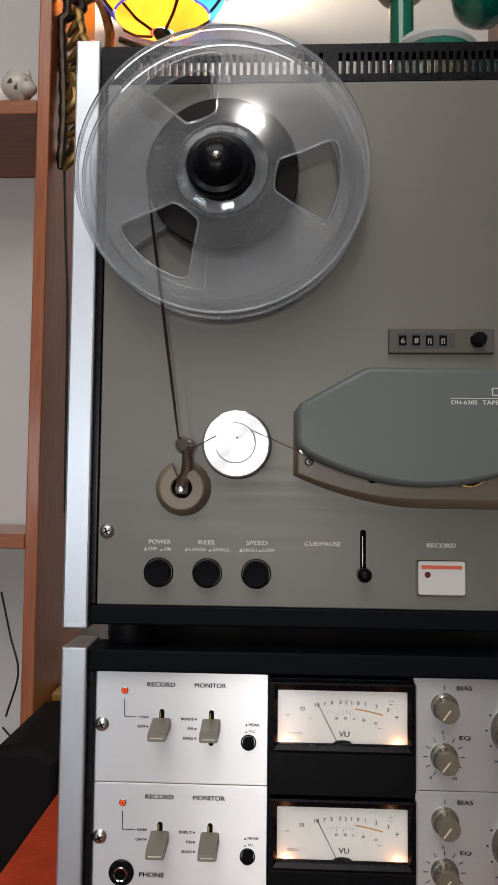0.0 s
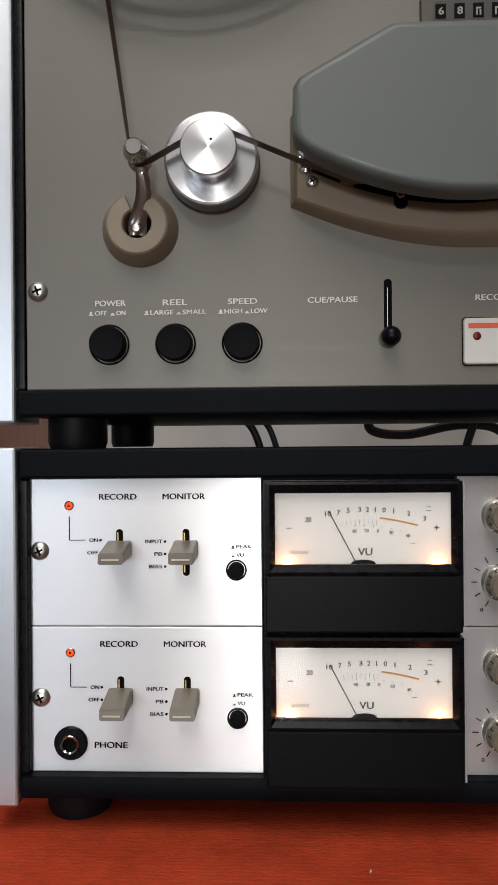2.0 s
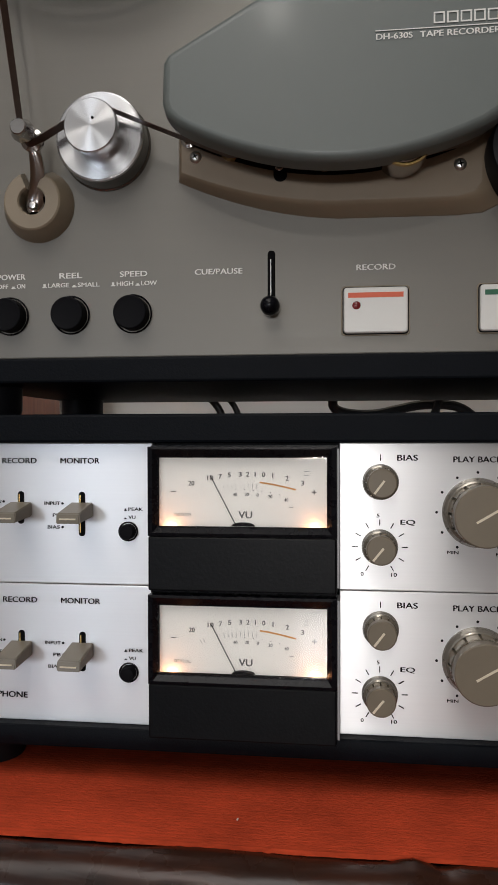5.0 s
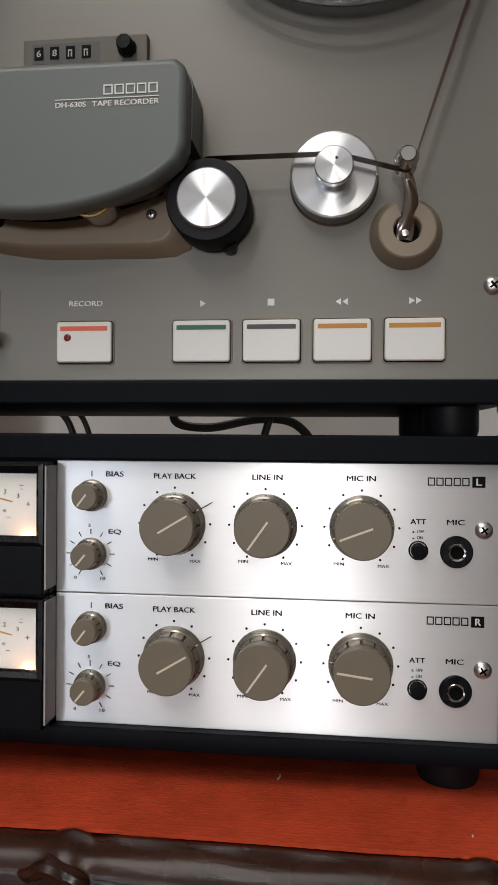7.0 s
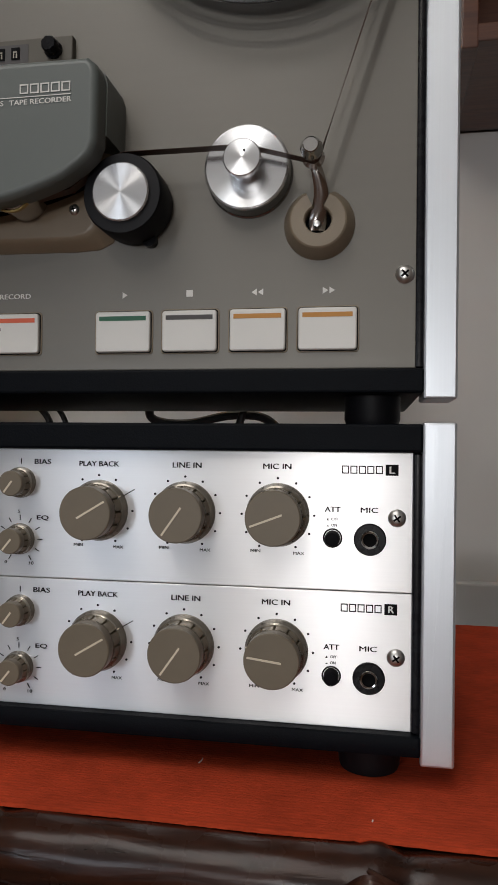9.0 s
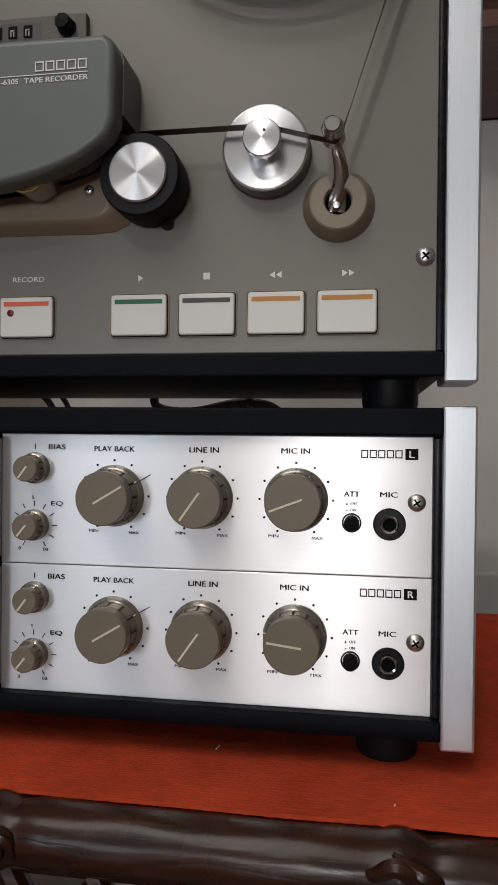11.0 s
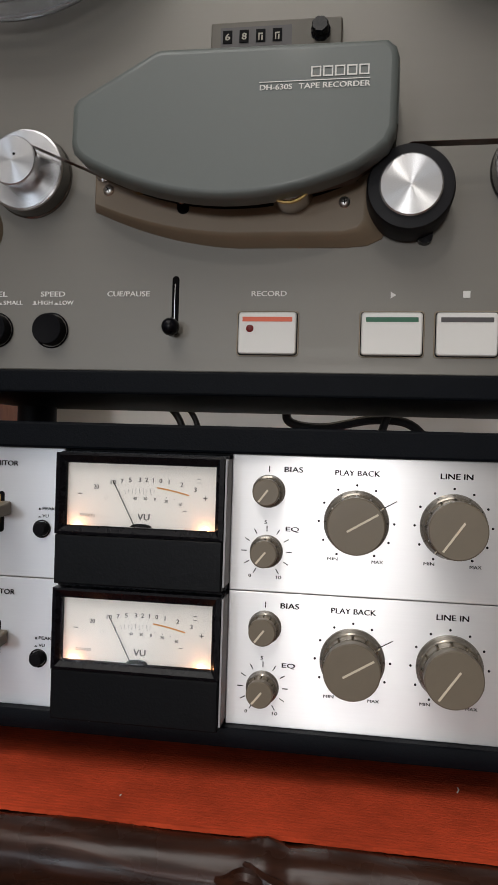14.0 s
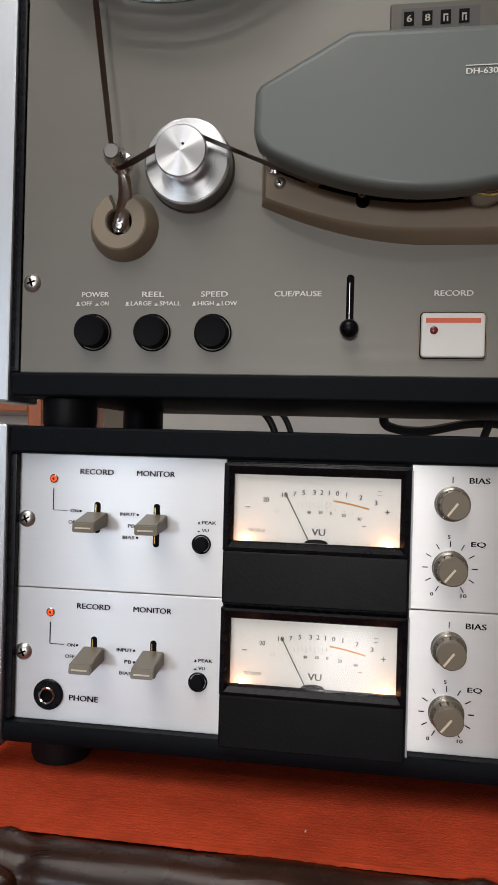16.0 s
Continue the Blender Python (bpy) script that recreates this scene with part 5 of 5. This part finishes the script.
def bowl_piece(a0, a1, r0, r1, t0, t1):
    bm = bmesh.new()
    rows = []
    for i in range(7):
        t = t0 + (t1 - t0) * i / 6
        row = []
        for j in range(7):
            a = a0 + (a1 - a0) * j / 6
            r = 0.125 * math.sin(radians(t)) ** 0.9
            row.append(bm.verts.new((r * math.cos(radians(a)), r * 0.75 * math.sin(radians(a)), -0.125 * math.cos(radians(t)))))
        rows.append(row)
    for p, q in zip(rows, rows[1:]):
        for j in range(6):
            bm.faces.new((p[j], p[j + 1], q[j + 1], q[j]))
    bmesh.ops.solidify(bm, geom=bm.faces[:], thickness=0.003)
    return bm


GLASS_ORDER = ((0, 0, 0, 0, 0), (3, 1, 2, 0, 0, 3, 3), (2, 2, 1, 1, 0, 3, 2))
k = 0
for t0, t1, n in ((8, 40, 5), (42, 66, 7), (68, 92, 7)):
    for i in range(n):
        a0 = 360 * i / n + t0
        part("glass_piece", bowl_piece(a0 + 1.2, a0 + 360 / n - 1.2, 0, 0, t0, t1), M_STAINED[GLASS_ORDER[k][i]], sc, (-0.205, 1.24, 2.005), "coloured glass piece")
        part("lead_strip", tube([(0.127 * math.sin(radians(t)) ** 0.9 * math.cos(radians(a0)), 0.127 * 0.75 * math.sin(radians(t)) ** 0.9 * math.sin(radians(a0)), -0.127 * math.cos(radians(t))) for t in (t0, (t0 + t1) / 2, t1)], 0.0028, 6), M_BRONZE, sc, (-0.205, 1.24, 2.005))
    k += 1
part("bottom_knob", spin_z([(0, -0.012), (0.012, -0.008), (0.016, 0), (0.01, 0.01), (0, 0.012)], 20), M_BRONZE, sc, (-0.205, 1.24, 1.88))
part("bracket", at_base(tube(curve_points([(-0.325, 1.37, 1.80), (-0.322, 1.33, 1.87), (-0.312, 1.29, 1.92), (-0.328, 1.27, 1.965), (-0.352, 1.27, 1.96), (-0.355, 1.28, 1.935)], 8), 0.010, 10, lambda t: 1.1 - 0.4 * t), sc), M_GILT, sc, BASE[sc])
part("bracket_arm", at_base(tube(curve_points([(-0.31, 1.365, 1.95), (-0.26, 1.36, 1.93), (-0.22, 1.30, 1.89), (-0.205, 1.24, 1.885)], 8), 0.006, 10), sc), M_BRONZE, sc, BASE[sc])

# green desk lamp on top of the deck
ZD = 1.337
gl = thing("desk_lamp", (0.135, 0.585, ZD), "glossy green desk lamp with cream joint standing on the recorder", "lamp")
part("lamp_base", spin_z([(0, 0), (0.040, 0), (0.041, 0.040), (0.040, 0.082), (0.036, 0.090), (0, 0.094)], 48), M_LAMPGREEN, gl, (0.135, 0.585, ZD))
part("base_plate", spin_z([(0, 0), (0.034, 0), (0.036, 0.004), (0.03, 0.012), (0.01, 0.016), (0, 0.017)], 48), M_LAMPGREY, gl, (0.135, 0.585, ZD + 0.092))
part("stem", spin_z([(0, 0), (0.0098, 0), (0.0098, 0.075), (0, 0.075)], 32), M_LAMPGREEN, gl, (0.109, 0.585, ZD + 0.080))
part("joint", spin_z([(0, 0), (0.010, 0.001), (0.018, 0.005), (0.0225, 0.012), (0.0225, 0.03), (0, 0.034)], 40), M_LAMPCREAM, gl, (0.109, 0.585, ZD + 0.143))
part("shade", moved(spin_z([(0, 0), (0.012, 0.0015), (0.019, 0.006), (0.025, 0.016), (0.032, 0.035), (0.045, 0.075), (0, 0.080)], 40), turn=-20), M_LAMPGREEN, gl, (0.1680, 0.585, ZD + 0.1255))

# ---- brown wall shelves on the other side ----
ws = thing("wall_shelf", (0.9, 1.38, 1.5), "dark brown wooden wall shelf unit", "shelf")
for z in (1.512, 1.84, 2.15):
    part("shelf", box(0.98, 0.29, 0.024, 0.002), M_BROWN, ws, (0.91, 1.233, z))
for x in (0.42, 1.40):
    part("side_board", box(0.022, 0.29, 0.68, 0.002), M_BROWN, ws, (x - (0.0 if x < 1 else -0.012), 1.2325, 1.832))
part("back_board", box(0.96, 0.008, 0.66), M_BROWN, ws, (0.91, 1.374, 1.83))
solo("ceramic_bowl", spin_z([(0, 0), (0.03, 0), (0.035, 0.006), (0.062, 0.03), (0.075, 0.06), (0.072, 0.06), (0.058, 0.032), (0, 0.01)], 36), M_LAMPCREAM, (0.62, 1.19, 1.524), "cream bowl on the brown shelf", "bowl")

# ---- things beside the table ----
bag_line = [(-0.19, 0.0), (0.135, 0.0), (0.137, 0.40), (0.134, 0.815), (0.105, 0.828), (0.071, 0.823), (0.021, 0.770), (-0.036, 0.698), (-0.13, 0.646), (-0.185, 0.62)]
solo("travel_bag", prism(bag_line, 0.0, 0.15, 0.010, 3), M_BLACKBAG, (-0.33, 0.70, 0), "soft black bag with a sloping top on the floor", "bag", sharp=50)
solo("wooden_box", box(0.078, 0.05, 0.811, 0.003), M_PINE, (-0.239, 0.955, 0.4055), "tall pale pine wooden box beside the bookcase", "box")

# pendant lamp behind the camera
pl = thing("pendant_lamp", (-0.11, -1.82, Z_CEIL), "small pendant lamp with a bare round bulb", "ceiling lamp")
part("ceiling_rose", spin_z([(0, -0.022), (0.03, -0.020), (0.048, -0.006), (0.05, 0.0), (0, 0.0)], 32), M_WALL, pl, (-0.11, -1.82, Z_CEIL - 0.001))
part("stem", spin_z([(0, 0), (0.006, 0), (0.006, 0.08), (0, 0.08)], 16), M_BRASS, pl, (-0.11, -1.82, Z_CEIL - 0.10))
part("socket", spin_z([(0, 0), (0.020, 0), (0.022, 0.010), (0.015, 0.030), (0, 0.032)], 24), M_BRASS, pl, (-0.11, -1.82, Z_CEIL - 0.123))

# unseen flat panel added over the overhead fill lamp
cl = thing("fill_panel", (-0.30, -0.75, Z_CEIL), "square white panel added above the overhead fill lamp", "ceiling lamp")
part("housing", box(1.3, 1.3, 0.05, 0.006), M_WALL, cl, (-0.30, -0.75, Z_CEIL - 0.026))
